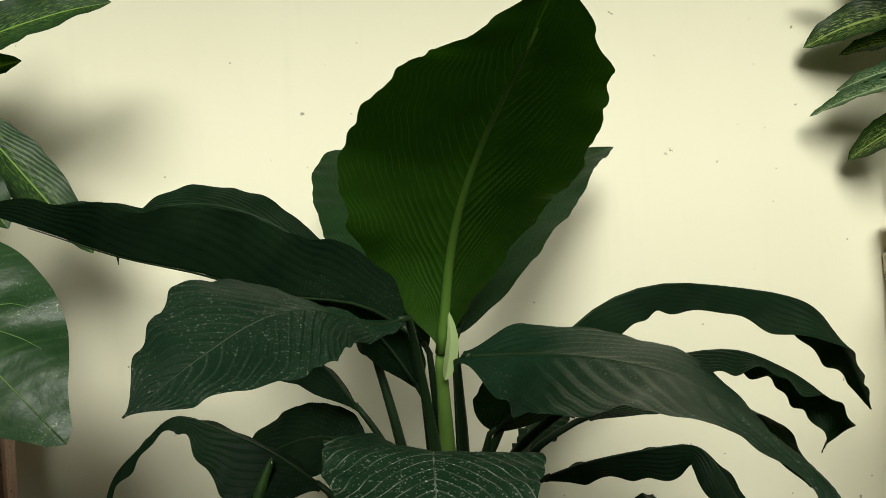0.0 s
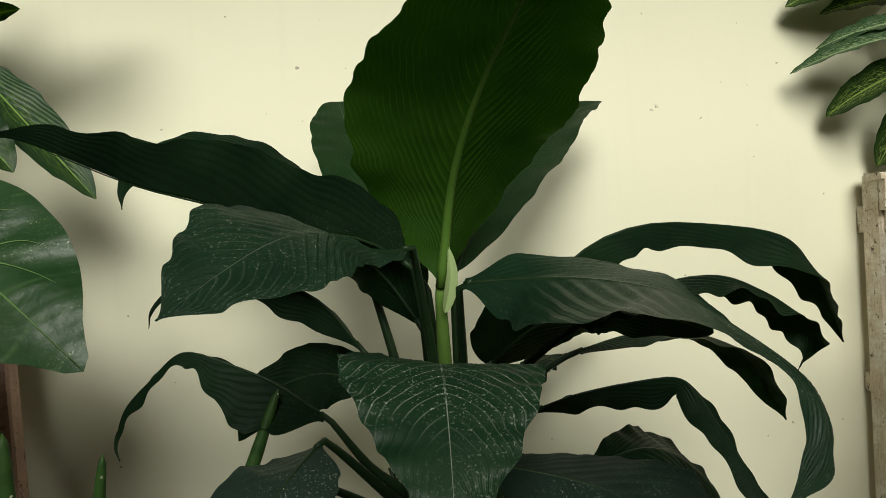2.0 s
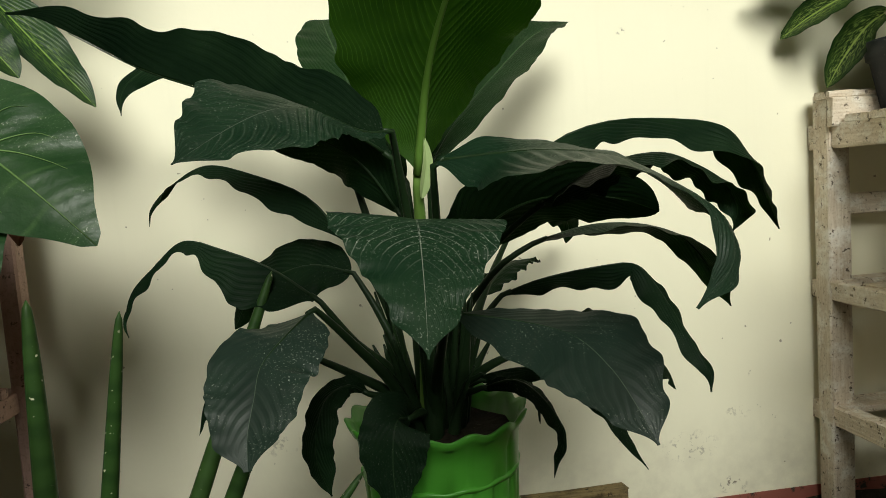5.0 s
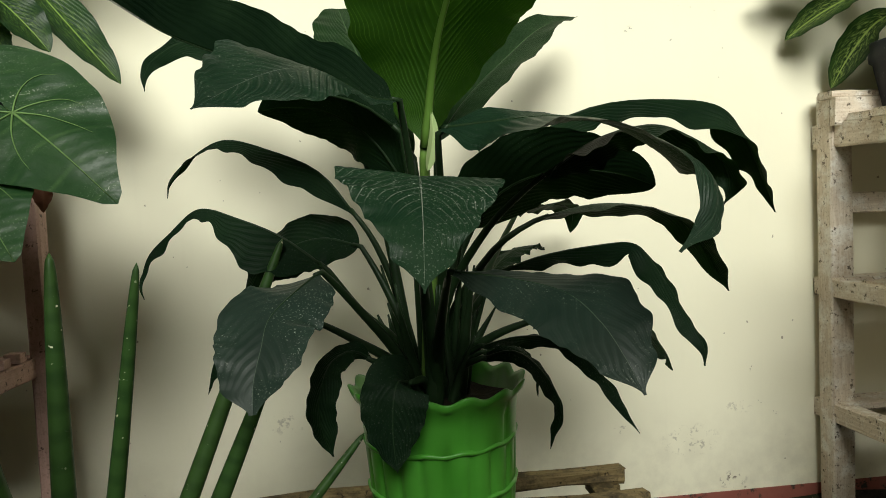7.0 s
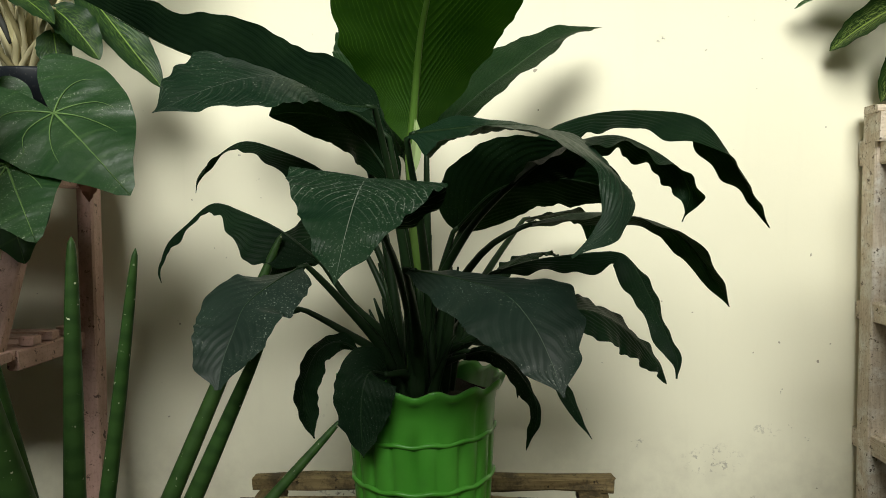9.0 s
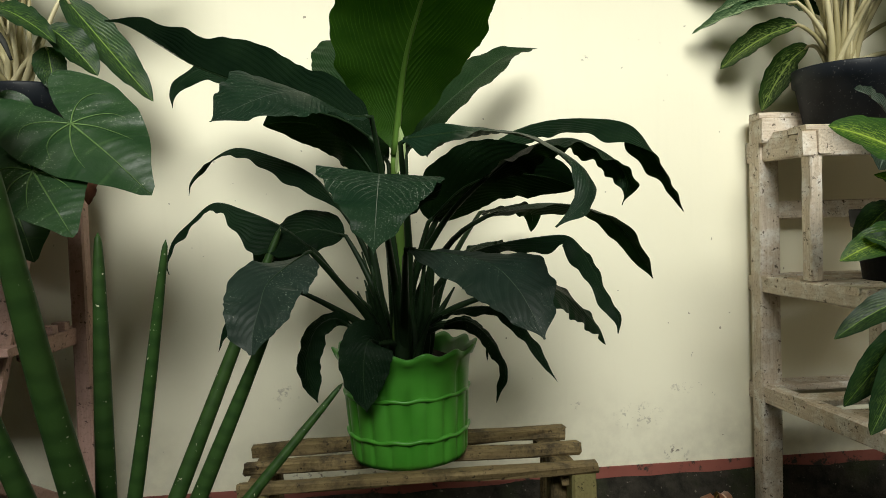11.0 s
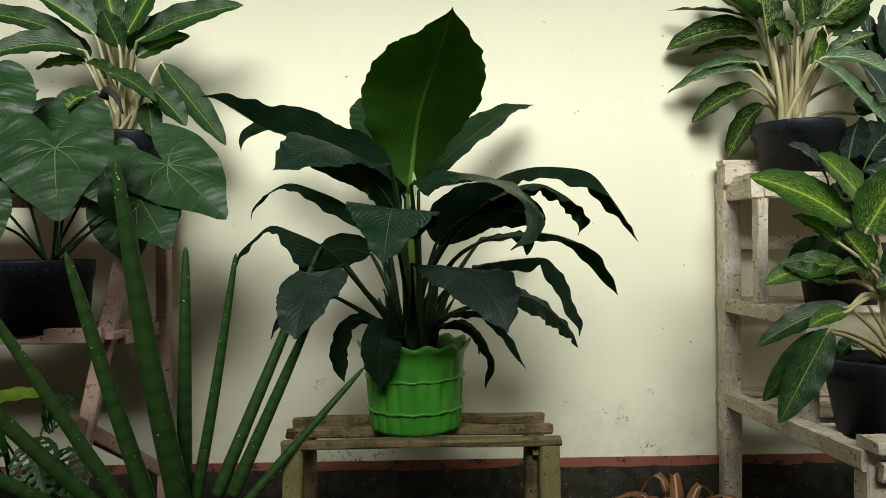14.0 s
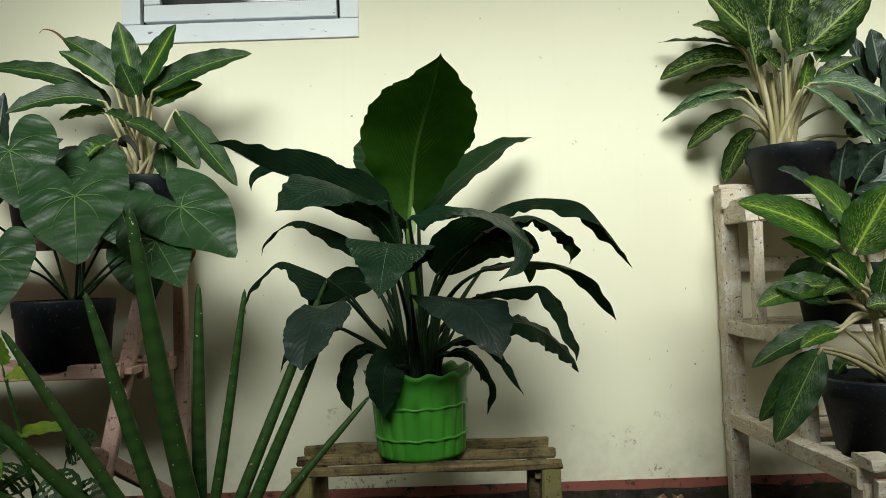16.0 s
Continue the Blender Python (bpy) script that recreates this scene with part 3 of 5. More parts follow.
lathe("pot", [(0.10, 0.004), (0.130, 0.0), (0.134, 0.012), (0.1365, 0.05), (0.140, 0.10), (0.1432, 0.150), (0.1436, 0.155), (0.147, 0.20), (0.151, 0.228), (0.161, 0.236), (0.166, 0.250),
              (0.163, 0.2515), (0.151, 0.240), (0.143, 0.20), (0.10, 0.19)], GREEN, lily, POT, 160, "bright green plastic pot moulded like staves", staves, LEAN_POT)
for z in (0.062, 0.152):
    r = 0.1372 + z * 0.047

    def weave(a, rr, zz, z=z):
        return rr + 0.0016 * math.cos(a * 14 + 0.8), zz + 0.0022 * math.cos(a * 14 + 0.8)

    lathe("band", [(r - 0.003, z - 0.0045), (r + 0.0015, z - 0.0035), (r + 0.0026, z), (r + 0.0018, z + 0.0035), (r - 0.003, z + 0.0045)], GREEN, lily, POT, 112, "raised woven band", weave, LEAN_POT)
soil_disc("soil", POT + Vector((0, 0, 0.212)), 0.136, lily, seed=5)

ROOT = POT + Vector((-0.005, 0.025, 0.20))


def lily_leaf(points, width, up, mat=LILY, seed=0, stalk=None, thick=0.0055, stalk_mat=None, label="", rib=0.6, start=None, **more):
    """A leaf with its stalk: the stalk rises from the pot and meets the blade's base."""
    more.setdefault("waves", 3 + 0.7 * (seed % 4))
    more.setdefault("nibble", 0.018)
    more["n"] = 200 if mat is LILY_YOUNG else 120
    more["half"] = 44 if mat is LILY_YOUNG else 20
    more.setdefault("pleat", {LILY_DUSTY: 0.0003, LILY_BACK: 0.0018, LILY_CHALK: 0.0011, LILY_VEINED: 0.0011}.get(mat, 0.0008))
    more["pleats"] = VEINS[mat.name]
    blade = leaf_blade("leaf", points, width, mat, lily, up=up, seed=seed, label=label, **more)
    a, b = Vector(points[0]), Vector(points[1])
    rng = random.Random(seed + 50)
    foot = Vector(start) if start else ROOT + Vector(((a.x - ROOT.x) * 0.16 + rng.uniform(-0.012, 0.012), (a.y - ROOT.y) * 0.16 + rng.uniform(-0.012, 0.012), 0))
    way = (b - a).normalized()
    if stalk is None:
        mid = foot.lerp(a, 0.5) + Vector((-(a.x - foot.x) * 0.14, -(a.y - foot.y) * 0.14, 0.02))
        stalk = [foot, mid]
    else:
        stalk = [foot] + [Vector(s) for s in stalk]
    tube("petiole", stalk + [a - way * 0.006, a + way * 0.012], thick * 2.9, thick * 0.85, stalk_mat or STEM, lily, n=14, sides=8, power=0.7)
    if rib:
        pts = spline(points, 16)
        u0 = Vector(up)
        off = [p - (u0 - t * u0.dot(t)).normalized() * (0.003 if stalk_mat else 0.0012) for p, t in zip(pts, tangents(pts))]
        tube("midrib", off[:15], thick * rib, 0.0022 if stalk_mat else 0.0006, RIB if stalk_mat else STEM, blade, n=16, sides=6, power=0.75)
    return blade


# the tall upright leaf, its back to the viewer
lily_leaf([(0.089, 1.03, 1.005), (0.098, 1.017, 1.07), (0.106, 0.993, 1.137), (0.119, 0.941, 1.205), (0.144, 0.870, 1.279), (0.174, 0.771, 1.344), (0.200, 0.659, 1.405)], 0.37,
          (-0.16, 0.95, 0.3), LILY_YOUNG, 1, stalk=[(0.097, 1.12, 0.75), (0.092, 1.07, 0.92)], thick=0.0095, rib=1.0, stalk_mat=STEM_LIGHT, label="tall upright leaf, glossy green with a pale midrib",
          widths=[0.004, 0.065, 0.115, 0.145, 0.162, 0.162, 0.150, 0.133, 0.104, 0.059, 0.001], folds_right=[45, 16, 3, -21], ripple=0.003, waves=3, pleat=0.0032)
leaf_blade("bud", [(0.093, 1.03, 0.965), (0.101, 1.018, 1.005), (0.104, 1.012, 1.035), (0.102, 1.010, 1.066)], 0.026, SPATHE, lily, up=(0.2, -1, 0), fold=40, label="furled pale green spathe", ripple=0.0)
# the two behind it
lily_leaf([(0.12, 1.10, 1.02), (0.19, 1.18, 1.11), (0.29, 1.29, 1.205), (0.41, 1.42, 1.305), (0.532, 1.537, 1.357)], 0.17, (-0.35, -0.65, 0.75), LILY_BACK, 2, fold=14, peak=0.42, blunt=0.7, ripple=0.004, waves=3)
lily_leaf([(0.075, 1.12, 1.00), (0.02, 1.20, 1.10), (-0.02, 1.33, 1.24), (-0.045, 1.44, 1.33), (-0.055, 1.50, 1.375)], 0.17, (0.1, -0.8, 0.5), LILY_BACK, 3, fold=10, peak=0.6, blunt=0.5, ripple=0.004)
# the long dark one folded up along its midrib
lily_leaf([(0.045, 1.04, 1.04), (-0.025, 1.01, 1.085), (-0.135, 0.97, 1.108), (-0.213, 0.92, 1.142), (-0.29, 0.87, 1.168), (-0.348, 0.80, 1.200), (-0.38, 0.765, 1.215), (-0.403, 0.743, 1.214)], 0.25,
          (0.1, 0.25, 1.0), LILY, 4, widths=[0.01, 0.075, 0.108, 0.118, 0.112, 0.095, 0.068, 0.035, 0.004], folds=(58, 64), sides=(1.05, 0.76), ripple=0.004, label="long dark leaf folded upwards along its midrib")
lily_leaf([(-0.05, 1.22, 1.12), (-0.16, 1.26, 1.21), (-0.26, 1.28, 1.255), (-0.36, 1.305, 1.262), (-0.425, 1.318, 1.235), (-0.452, 1.32, 1.20), (-0.454, 1.316, 1.163)], 0.12, (-0.2, -0.2, 1), LILY, 5, fold=-12, widths=[0.004, 0.03, 0.05, 0.060, 0.062, 0.052, 0.036, 0.020, 0.001],
          up_end=(-0.3, -0.95, 0.25))
# speckled one reaching out
lily_leaf([(0.038, 0.900, 1.069), (0.002, 0.864, 1.067), (-0.033, 0.834, 1.081), (-0.072, 0.796, 1.096), (-0.114, 0.750, 1.091), (-0.158, 0.695, 1.066), (-0.213, 0.639, 1.025)], 0.18,
          (0.33, -0.38, 0.97), LILY_VEINED, 6, widths=[0.004, 0.023, 0.046, 0.071, 0.090, 0.090, 0.069, 0.038, 0.001], folds_right=[-13, -10, 10, 38], folds_left=[-9, -5, -6, -4], up_end=(0.12, -0.59, 1.04), ripple=0.002,
          label="drooping dark leaf speckled with dust")
lily_leaf([(0.06, 1.10, 0.94), (0.0, 1.10, 1.03), (-0.08, 1.13, 1.085), (-0.16, 1.16, 1.10), (-0.21, 1.17, 1.095)], 0.17, (0.35, 0.65, 0.6), LILY, 7, fold=8, peak=0.5, ripple=0.004, waves=2)
# arching to the wall side
lily_leaf([(-0.04, 1.208, 0.895), (-0.105, 1.22, 0.98), (-0.205, 1.24, 1.030), (-0.294, 1.265, 1.054), (-0.368, 1.29, 1.021), (-0.415, 1.31, 0.980), (-0.423, 1.313, 0.943)], 0.12,
          (-0.15, -0.15, 1), LILY, 8, widths=[0.006, 0.05, 0.062, 0.054, 0.030, 0.016, 0.013, 0.002], fold=-32, ripple=0.005, stalk=[(0.04, 1.19, 0.72), (0.0, 1.2, 0.83)])
lily_leaf([(-0.10, 1.12, 0.80), (-0.174, 1.13, 0.858), (-0.256, 1.15, 0.896), (-0.328, 1.165, 0.917), (-0.383, 1.16, 0.874), (-0.421, 1.15, 0.833), (-0.436, 1.145, 0.781), (-0.43, 1.14, 0.755)], 0.13,
          (-0.1, -0.25, 1), LILY, 9, widths=[0.010, 0.078, 0.090, 0.066, 0.026, 0.018, 0.016, 0.010, 0.001], fold=-36, ripple=0.005, stalk=[(0.03, 1.14, 0.64), (-0.035, 1.125, 0.71)])
lily_leaf([(-0.035, 1.21, 0.83), (-0.10, 1.235, 0.848), (-0.17, 1.26, 0.835), (-0.235, 1.285, 0.795), (-0.275, 1.30, 0.725)], 0.135, (-0.3, -0.8, 0.5), LILY, 10, fold=-10, ripple=0.004, waves=3)
# hanging speckled leaf
lily_leaf([(-0.101, 0.981, 0.801), (-0.139, 0.921, 0.775), (-0.172, 0.878, 0.744), (-0.182, 0.844, 0.704), (-0.191, 0.815, 0.660), (-0.190, 0.791, 0.622)], 0.15, (-0.35, -0.55, 0.31), LILY_DUSTY, 11,
          widths=[0.004, 0.056, 0.072, 0.079, 0.077, 0.066, 0.047, 0.006], folds_right=[-17, -2, 8, 16], folds_left=[-15, -10, 0, 7], up_end=(-0.24, -1.18, 0.49), ripple=0.002,
          stalk=[(0.03, 1.08, 0.63), (-0.04, 1.03, 0.73)], label="hanging dark leaf speckled with dust")
lily_leaf([(-0.13, 1.10, 0.705), (-0.20, 1.10, 0.722), (-0.262, 1.10, 0.69), (-0.303, 1.10, 0.64), (-0.319, 1.10, 0.579)], 0.075, (-0.5, -0.2, 0.8), LILY, 12, fold=-30, ripple=0.004, stalk=[(0.03, 1.13, 0.60), (-0.05, 1.11, 0.66)])
# small ones round the rim
lily_leaf([(-0.02, 1.10, 0.622), (-0.055, 1.085, 0.645), (-0.095, 1.07, 0.628), (-0.116, 1.05, 0.576), (-0.116, 1.04, 0.523), (-0.097, 1.036, 0.468)], 0.075, (-0.6, -0.75, 0.4), LILY, 13,
          widths=[0.004, 0.02, 0.032, 0.037, 0.036, 0.028, 0.002], fold=-12, ripple=0.003)
lily_leaf([(0.045, 1.02, 0.595), (0.022, 0.965, 0.612), (0.012, 0.945, 0.590), (0.008, 0.940, 0.552), (0.008, 0.940, 0.512), (0.012, 0.938, 0.466)], 0.105, (-0.2, -1, 0.35), LILY, 14,
          widths=[0.008, 0.044, 0.056, 0.058, 0.055, 0.045, 0.026, 0.001], fold=-6, ripple=0.002)
# middle leaf bending towards the viewer
lily_leaf([(0.060, 0.85, 0.865), (0.057, 0.79, 0.925), (0.054, 0.735, 0.943), (0.050, 0.665, 0.918), (0.045, 0.605, 0.870), (0.039, 0.553, 0.808)], 0.23, (0.05, -0.55, 0.85), LILY_CHALK, 15,
          widths=[0.006, 0.078, 0.113, 0.112, 0.094, 0.068, 0.038, 0.001], fold=4, curl=-0.06, ripple=0.004, label="broad drooping leaf with chalky dust along its veins",
          stalk=[(0.085, 1.08, 0.68), (0.07, 0.96, 0.80)], up_end=(0.05, -1, 0.5))
# broad leaf reaching sideways
lily_leaf([(0.103, 0.871, 1.021), (0.180, 0.830, 1.024), (0.249, 0.768, 1.021), (0.310, 0.708, 1.005), (0.352, 0.638, 0.969), (0.378, 0.577, 0.928), (0.366, 0.541, 0.882), (0.313, 0.519, 0.841)], 0.26, (0.14, -0.64, 0.70), LILY_PLEATED, 16,
          widths=[0.010, 0.065, 0.111, 0.132, 0.128, 0.107, 0.070, 0.037, 0.016, 0.002], folds_right=[-14, -9, -6, -6], folds_left=[-6, -6, -14, -34], up_end=(0.66, 0.03, 0.94), ripple=0.003, waves=3, pleat=0.002,
          stalk=[(0.115, 1.10, 0.72), (0.11, 0.99, 0.88)], label="broad arching leaf with deep curved veins")
lily_leaf([(0.17, 1.13, 0.86), (0.24, 1.06, 0.93), (0.32, 1.00, 0.955), (0.40, 0.95, 0.945), (0.46, 0.92, 0.92)], 0.20, (-0.05, 0.72, 0.68), LILY, 17, fold=8, peak=0.42, blunt=0.6, ripple=0.004, waves=2)
lily_leaf([(0.25, 1.12, 0.965), (0.34, 1.10, 1.045), (0.43, 1.078, 1.077), (0.51, 1.00, 1.072), (0.587, 0.94, 1.048), (0.65, 0.965, 0.985), (0.71, 1.02, 0.92), (0.755, 1.058, 0.862)], 0.15, (-0.05, -0.25, 1), LILY, 18,
          widths=[0.012, 0.052, 0.064, 0.052, 0.050, 0.060, 0.052, 0.032, 0.018, 0.002], fold=-34, ripple=0.005, stalk=[(0.12, 1.15, 0.70), (0.18, 1.14, 0.85)])
lily_leaf([(0.27, 0.95, 0.94), (0.345, 0.875, 0.995), (0.418, 0.83, 1.011), (0.475, 0.815, 0.988), (0.518, 0.814, 0.955), (0.535, 0.82, 0.918), (0.527, 0.832, 0.877)], 0.10, (0.0, 0.1, 1), LILY, 19,
          widths=[0.010, 0.055, 0.062, 0.050, 0.046, 0.044, 0.028, 0.002], fold=-25, ripple=0.006, stalk=[(0.12, 1.12, 0.70), (0.19, 1.04, 0.85)])
lily_leaf([(0.319, 1.12, 0.872), (0.423, 1.13, 0.892), (0.53, 1.14, 0.884), (0.61, 1.15, 0.852), (0.666, 1.17, 0.797), (0.712, 1.19, 0.734), (0.733, 1.197, 0.697)], 0.10, (0.1, 0.15, 1), LILY, 20,
          widths=[0.02, 0.052, 0.060, 0.052, 0.042, 0.040, 0.032, 0.002], fold=-15, ripple=0.004, stalk=[(0.13, 1.16, 0.66), (0.22, 1.13, 0.81)])
lily_leaf([(0.25, 1.14, 0.775), (0.317, 1.13, 0.797), (0.417, 1.12, 0.812), (0.497, 1.108, 0.812), (0.526, 1.06, 0.755), (0.546, 1.00, 0.684), (0.561, 0.97, 0.637), (0.558, 0.959, 0.602)], 0.10, (0.1, -0.15, 1), LILY, 21,
          widths=[0.008, 0.034, 0.050, 0.052, 0.042, 0.034, 0.028, 0.022, 0.002], fold=-30, ripple=0.006, stalk=[(0.13, 1.16, 0.62), (0.19, 1.15, 0.71)])
lily_leaf([(0.32, 1.08, 0.69), (0.416, 1.10, 0.705), (0.503, 1.15, 0.665), (0.582, 1.19, 0.588), (0.608, 1.20, 0.535)], 0.135, (0.3, -0.5, 0.8), LILY, 22, fold=-14, ripple=0.005, peak=0.45, stalk=[(0.13, 1.15, 0.58), (0.21, 1.11, 0.65)])
# lower broad leaf
lily_leaf([(0.105, 0.811, 0.806), (0.185, 0.777, 0.794), (0.250, 0.741, 0.775), (0.286, 0.704, 0.737), (0.308, 0.675, 0.692), (0.322, 0.647, 0.650)], 0.18, (0.06, -0.69, 0.90), LILY_DUSTY, 23,
          widths=[0.012, 0.050, 0.077, 0.090, 0.094, 0.072, 0.042, 0.002], folds_right=[7, 0, -5, -12], folds_left=[-33, -25, 8, 32], up_end=(0.13, -0.57, 1.14), ripple=0.002,
          stalk=[(0.10, 1.08, 0.62), (0.10, 0.95, 0.73)], label="broad drooping slate-green leaf")
lily_leaf([(0.18, 1.08, 0.615), (0.24, 1.06, 0.630), (0.292, 1.06, 0.588), (0.328, 1.07, 0.515), (0.306, 1.074, 0.435)], 0.05, (0.5, -0.6, 0.6), LILY, 24, fold=-25, ripple=0.003)
lily_leaf([(0.181, 1.08, 0.638), (0.239, 1.00, 0.668), (0.303, 0.94, 0.667), (0.343, 0.89, 0.620), (0.368, 0.86, 0.576), (0.393, 0.849, 0.530)], 0.05, (0.2, -0.5, 0.8), LILY, 25, fold=-25, ripple=0.003)
lily_leaf([(0.187, 1.12, 0.618), (0.25, 1.10, 0.630), (0.291, 1.10, 0.587), (0.292, 1.10, 0.530)], 0.035, (0.5, -0.5, 0.7), LILY, 26, fold=-20, ripple=0.002)
lily_leaf([(0.25, 1.38, 0.735), (0.32, 1.45, 0.785), (0.385, 1.51, 0.795), (0.430, 1.545, 0.779)], 0.10, (0.2, 0.3, 0.9), LILY, 27, fold=-8, ripple=0.005)
lily_leaf([(0.33, 1.38, 0.88), (0.43, 1.46, 0.895), (0.50, 1.53, 0.875), (0.507, 1.57, 0.819)], 0.09, (0.1, 0.4, 0.9), LILY, 28, fold=-8, ripple=0.005)
# stout stalks in the middle and stubs of cut leaves
for k, (x, y, h, lean) in enumerate([(0.06, 1.13, 0.24, -0.03), (0.13, 1.12, 0.30, 0.03), (0.15, 1.15, 0.22, 0.06), (0.10, 1.18, 0.33, 0.02), (0.07, 1.10, 0.18, -0.05), (0.12, 1.08, 0.14, 0.05)]):
    tube("stub", [(x, y, 0.52), (x + lean * 0.4, y, 0.52 + h * 0.5), (x + lean, y - 0.01, 0.52 + h)], 0.013, 0.002, STEM, lily, n=8)
for k in range(16):
    a = k * 0.79
    x, y = 0.10 + 0.045 * math.cos(a), 1.145 + 0.04 * math.sin(a)
    tube("sheath", [(x, y, 0.52), (x + 0.02 * math.cos(a), y + 0.02 * math.sin(a), 0.60), (x + (0.04 + 0.02 * (k % 3)) * math.cos(a), y + 0.05 * math.sin(a), 0.70 + 0.03 * (k % 4))], 0.020, 0.002, STEM, lily, n=8, flat=0.5)


# ---- bench ----
bench = thing("slatted_bench", (0.12, 1.17, -0.11), "low weathered wooden bench of rough slats on short posts", "bench")
for k, (y, x0, x1, w, h) in enumerate([(0.972, -0.262, 0.508, 0.036, 0.021), (1.112, -0.274, 0.508, 0.038, 0.025), (1.246, -0.279, 0.508, 0.038, 0.030)]):
    part("slat", beam((x0, y, 0.320 - h / 2), (x1, y + 0.004, 0.321 - h / 2), w, h, bevel=0.005, rough_edges=0.0032, seed=k), BENCH_WOOD["X"], bench, smooth=False)
part("crosspiece", beam((0.455, 0.985, 0.281), (0.455, 1.265, 0.281), 0.05, 0.028, rough_edges=0.002), BENCH_WOOD["Y"], bench)
part("crosspiece", beam((-0.235, 0.985, 0.281), (-0.235, 1.265, 0.281), 0.05, 0.028, rough_edges=0.002), BENCH_WOOD["Y"], bench)
for k, (x, y, w, m) in enumerate([(0.476, 0.985, 0.055, MOSSY_WOOD), (0.440, 1.04, 0.05, BENCH_WOOD["Z"]), (-0.235, 0.985, 0.055, MOSSY_WOOD), (0.470, 1.245, 0.05, BENCH_WOOD["Z"]), (-0.235, 1.245, 0.05, BENCH_WOOD["Z"])]):
    part("leg", beam((x, y, -0.13), (x, y, 0.286 if k in (1, 3, 4) else 0.298), w, w * 0.9, up=(0, 1, 0), bevel=0.005, rough_edges=0.002, seed=k), m, bench)


# ---- whitewashed stepped stand ----
stand = thing("stepped_plant_stand", (1.6, 1.2, -0.11), "weathered whitewashed wooden stepped plant stand with three shelves", "plant stand")
SX0, SX1 = 1.262, 2.35
TIERS = [(1.60, 1.33, 1.09), (1.60, 1.12, 0.655), (1.60, 0.78, 0.315)]


def timber(name, a, b, w, d, up=(0, 0, 1), axis="X", seed=0):
    return part(name, beam(a, b, w, d, up, 0.004, 0.0018, seed), GREY_WOOD[axis], stand)


for x in (SX0, SX1):
    timber("post", (x, 1.600, -0.12), (x, 1.600, 1.155), 0.066, 0.06, (0, 1, 0), "Z", 1)
    timber("post", (x - 0.004, 1.35, 0.66), (x - 0.004, 1.35, 1.02), 0.036, 0.045, (0, 1, 0), "Z", 2)
    timber("post", (x + 0.035, 1.13, 0.31), (x + 0.035, 1.13, 0.62), 0.045, 0.045, (0, 1, 0), "Z", 3)
    timber("post", (x + 0.015, 0.80, -0.13), (x + 0.015, 0.80, 0.285), 0.062, 0.06, (0, 1, 0), "Z", 4)
    timber("rail", (x - 0.004, 1.66, 0.285), (x - 0.004, 0.775, 0.300), 0.05, 0.055, (0, 0, 1), "Y", 5)
    timber("rail", (x - 0.004, 1.655, 0.630), (x - 0.004, 1.10, 0.630), 0.05, 0.05, (0, 0, 1), "Y", 6)
    timber("rail", (x - 0.004, 1.655, 1.045), (x + 0.02, 1.32, 1.045), 0.05, 0.065, (0, 0, 1), "Y", 7)
timber("fascia", (SX0 - 0.045, 1.335, 1.040), (SX1 + 0.03, 1.335, 1.040), 0.022, 0.07, (0, 0, 1), "X", 8)
timber("top_board", (SX0 - 0.045, 1.575, 1.150), (SX0 + 0.13, 1.575, 1.150), 0.06, 0.020, (0, 0, 1), "X", 9)
timber("back_board", (SX0 - 0.04, 1.55, 1.105), (SX1, 1.55, 1.105), 0.02, 0.075, (0, 0, 1), "X", 10)
timber("back_rail", (SX0, 1.60, 0.86), (SX1, 1.60, 0.86), 0.03, 0.055, (0, 0, 1), "X", 11)
for k, (y0, y1, z) in enumerate(TIERS):
    n = 3 + k
    for i in range(n):
        y = y1 + 0.045 + (y0 - y1 - 0.06) * i / (n - 1)
        timber("shelf_board", (SX0 - 0.03 + 0.012 * (i % 3), y, z - 0.006), (SX1 + 0.02, y, z - 0.006), 0.088, 0.02, (0, 0, 1), "X", 20 + 5 * k + i)
timber("front_block", (SX0 - 0.02, 0.765, 0.345), (SX0 + 0.05, 0.765, 0.345), 0.09, 0.03, (0, 0, 1), "X", 40)
timber("front_board", (SX0 + 0.0, 0.745, 0.280), (SX1, 0.745, 0.280), 0.022, 0.05, (0, 0, 1), "X", 41)


# ---- foliage plants in black pots ----
def rosette_leaf(plant, base, tip, width, mat, arch=0.06, up=(0, -0.35, 1), seed=0, stalk_from=None, stalk_mat=None, fold=18, peak=0.42, thick=0.004, droop=0.0, label="", holes=False):
    """A lance-shaped leaf from base to tip that arches up by arch, on a pale stalk."""
    base, tip = Vector(base), Vector(tip)
    d = tip - base
    p1 = base + d * 0.35 + Vector((0, 0, arch))
    p2 = base + d * 0.72 + Vector((0, 0, arch * 0.8 - droop * 0.3))
    pts = [base, p1, p2, tip - Vector((0, 0, droop))]
    blade = leaf_blade("leaf", pts, width, mat, plant, up=up, fold=fold, peak=peak, blunt=0.66, ripple=0.003, n=44 if holes else 20, half=9 if holes else 5, seed=seed, label=label, holes=holes)
    if stalk_from is not None:
        s = Vector(stalk_from)
        tube("petiole", [s, s.lerp(base, 0.55) + Vector((0, 0, 0.02)), base, base + d * 0.08 + Vector((0, 0, arch * 0.22))], thick * 1.5, thick * 0.7, stalk_mat or CREAM, plant, n=10, sides=7)
    return blade


def potted(name, at, r_top, r_bot, h, label, group="potted plants on the stands"):
    t = thing(name, at, label, "plant", group)
    black_pot(t, at, r_top, r_bot, h)
    return t


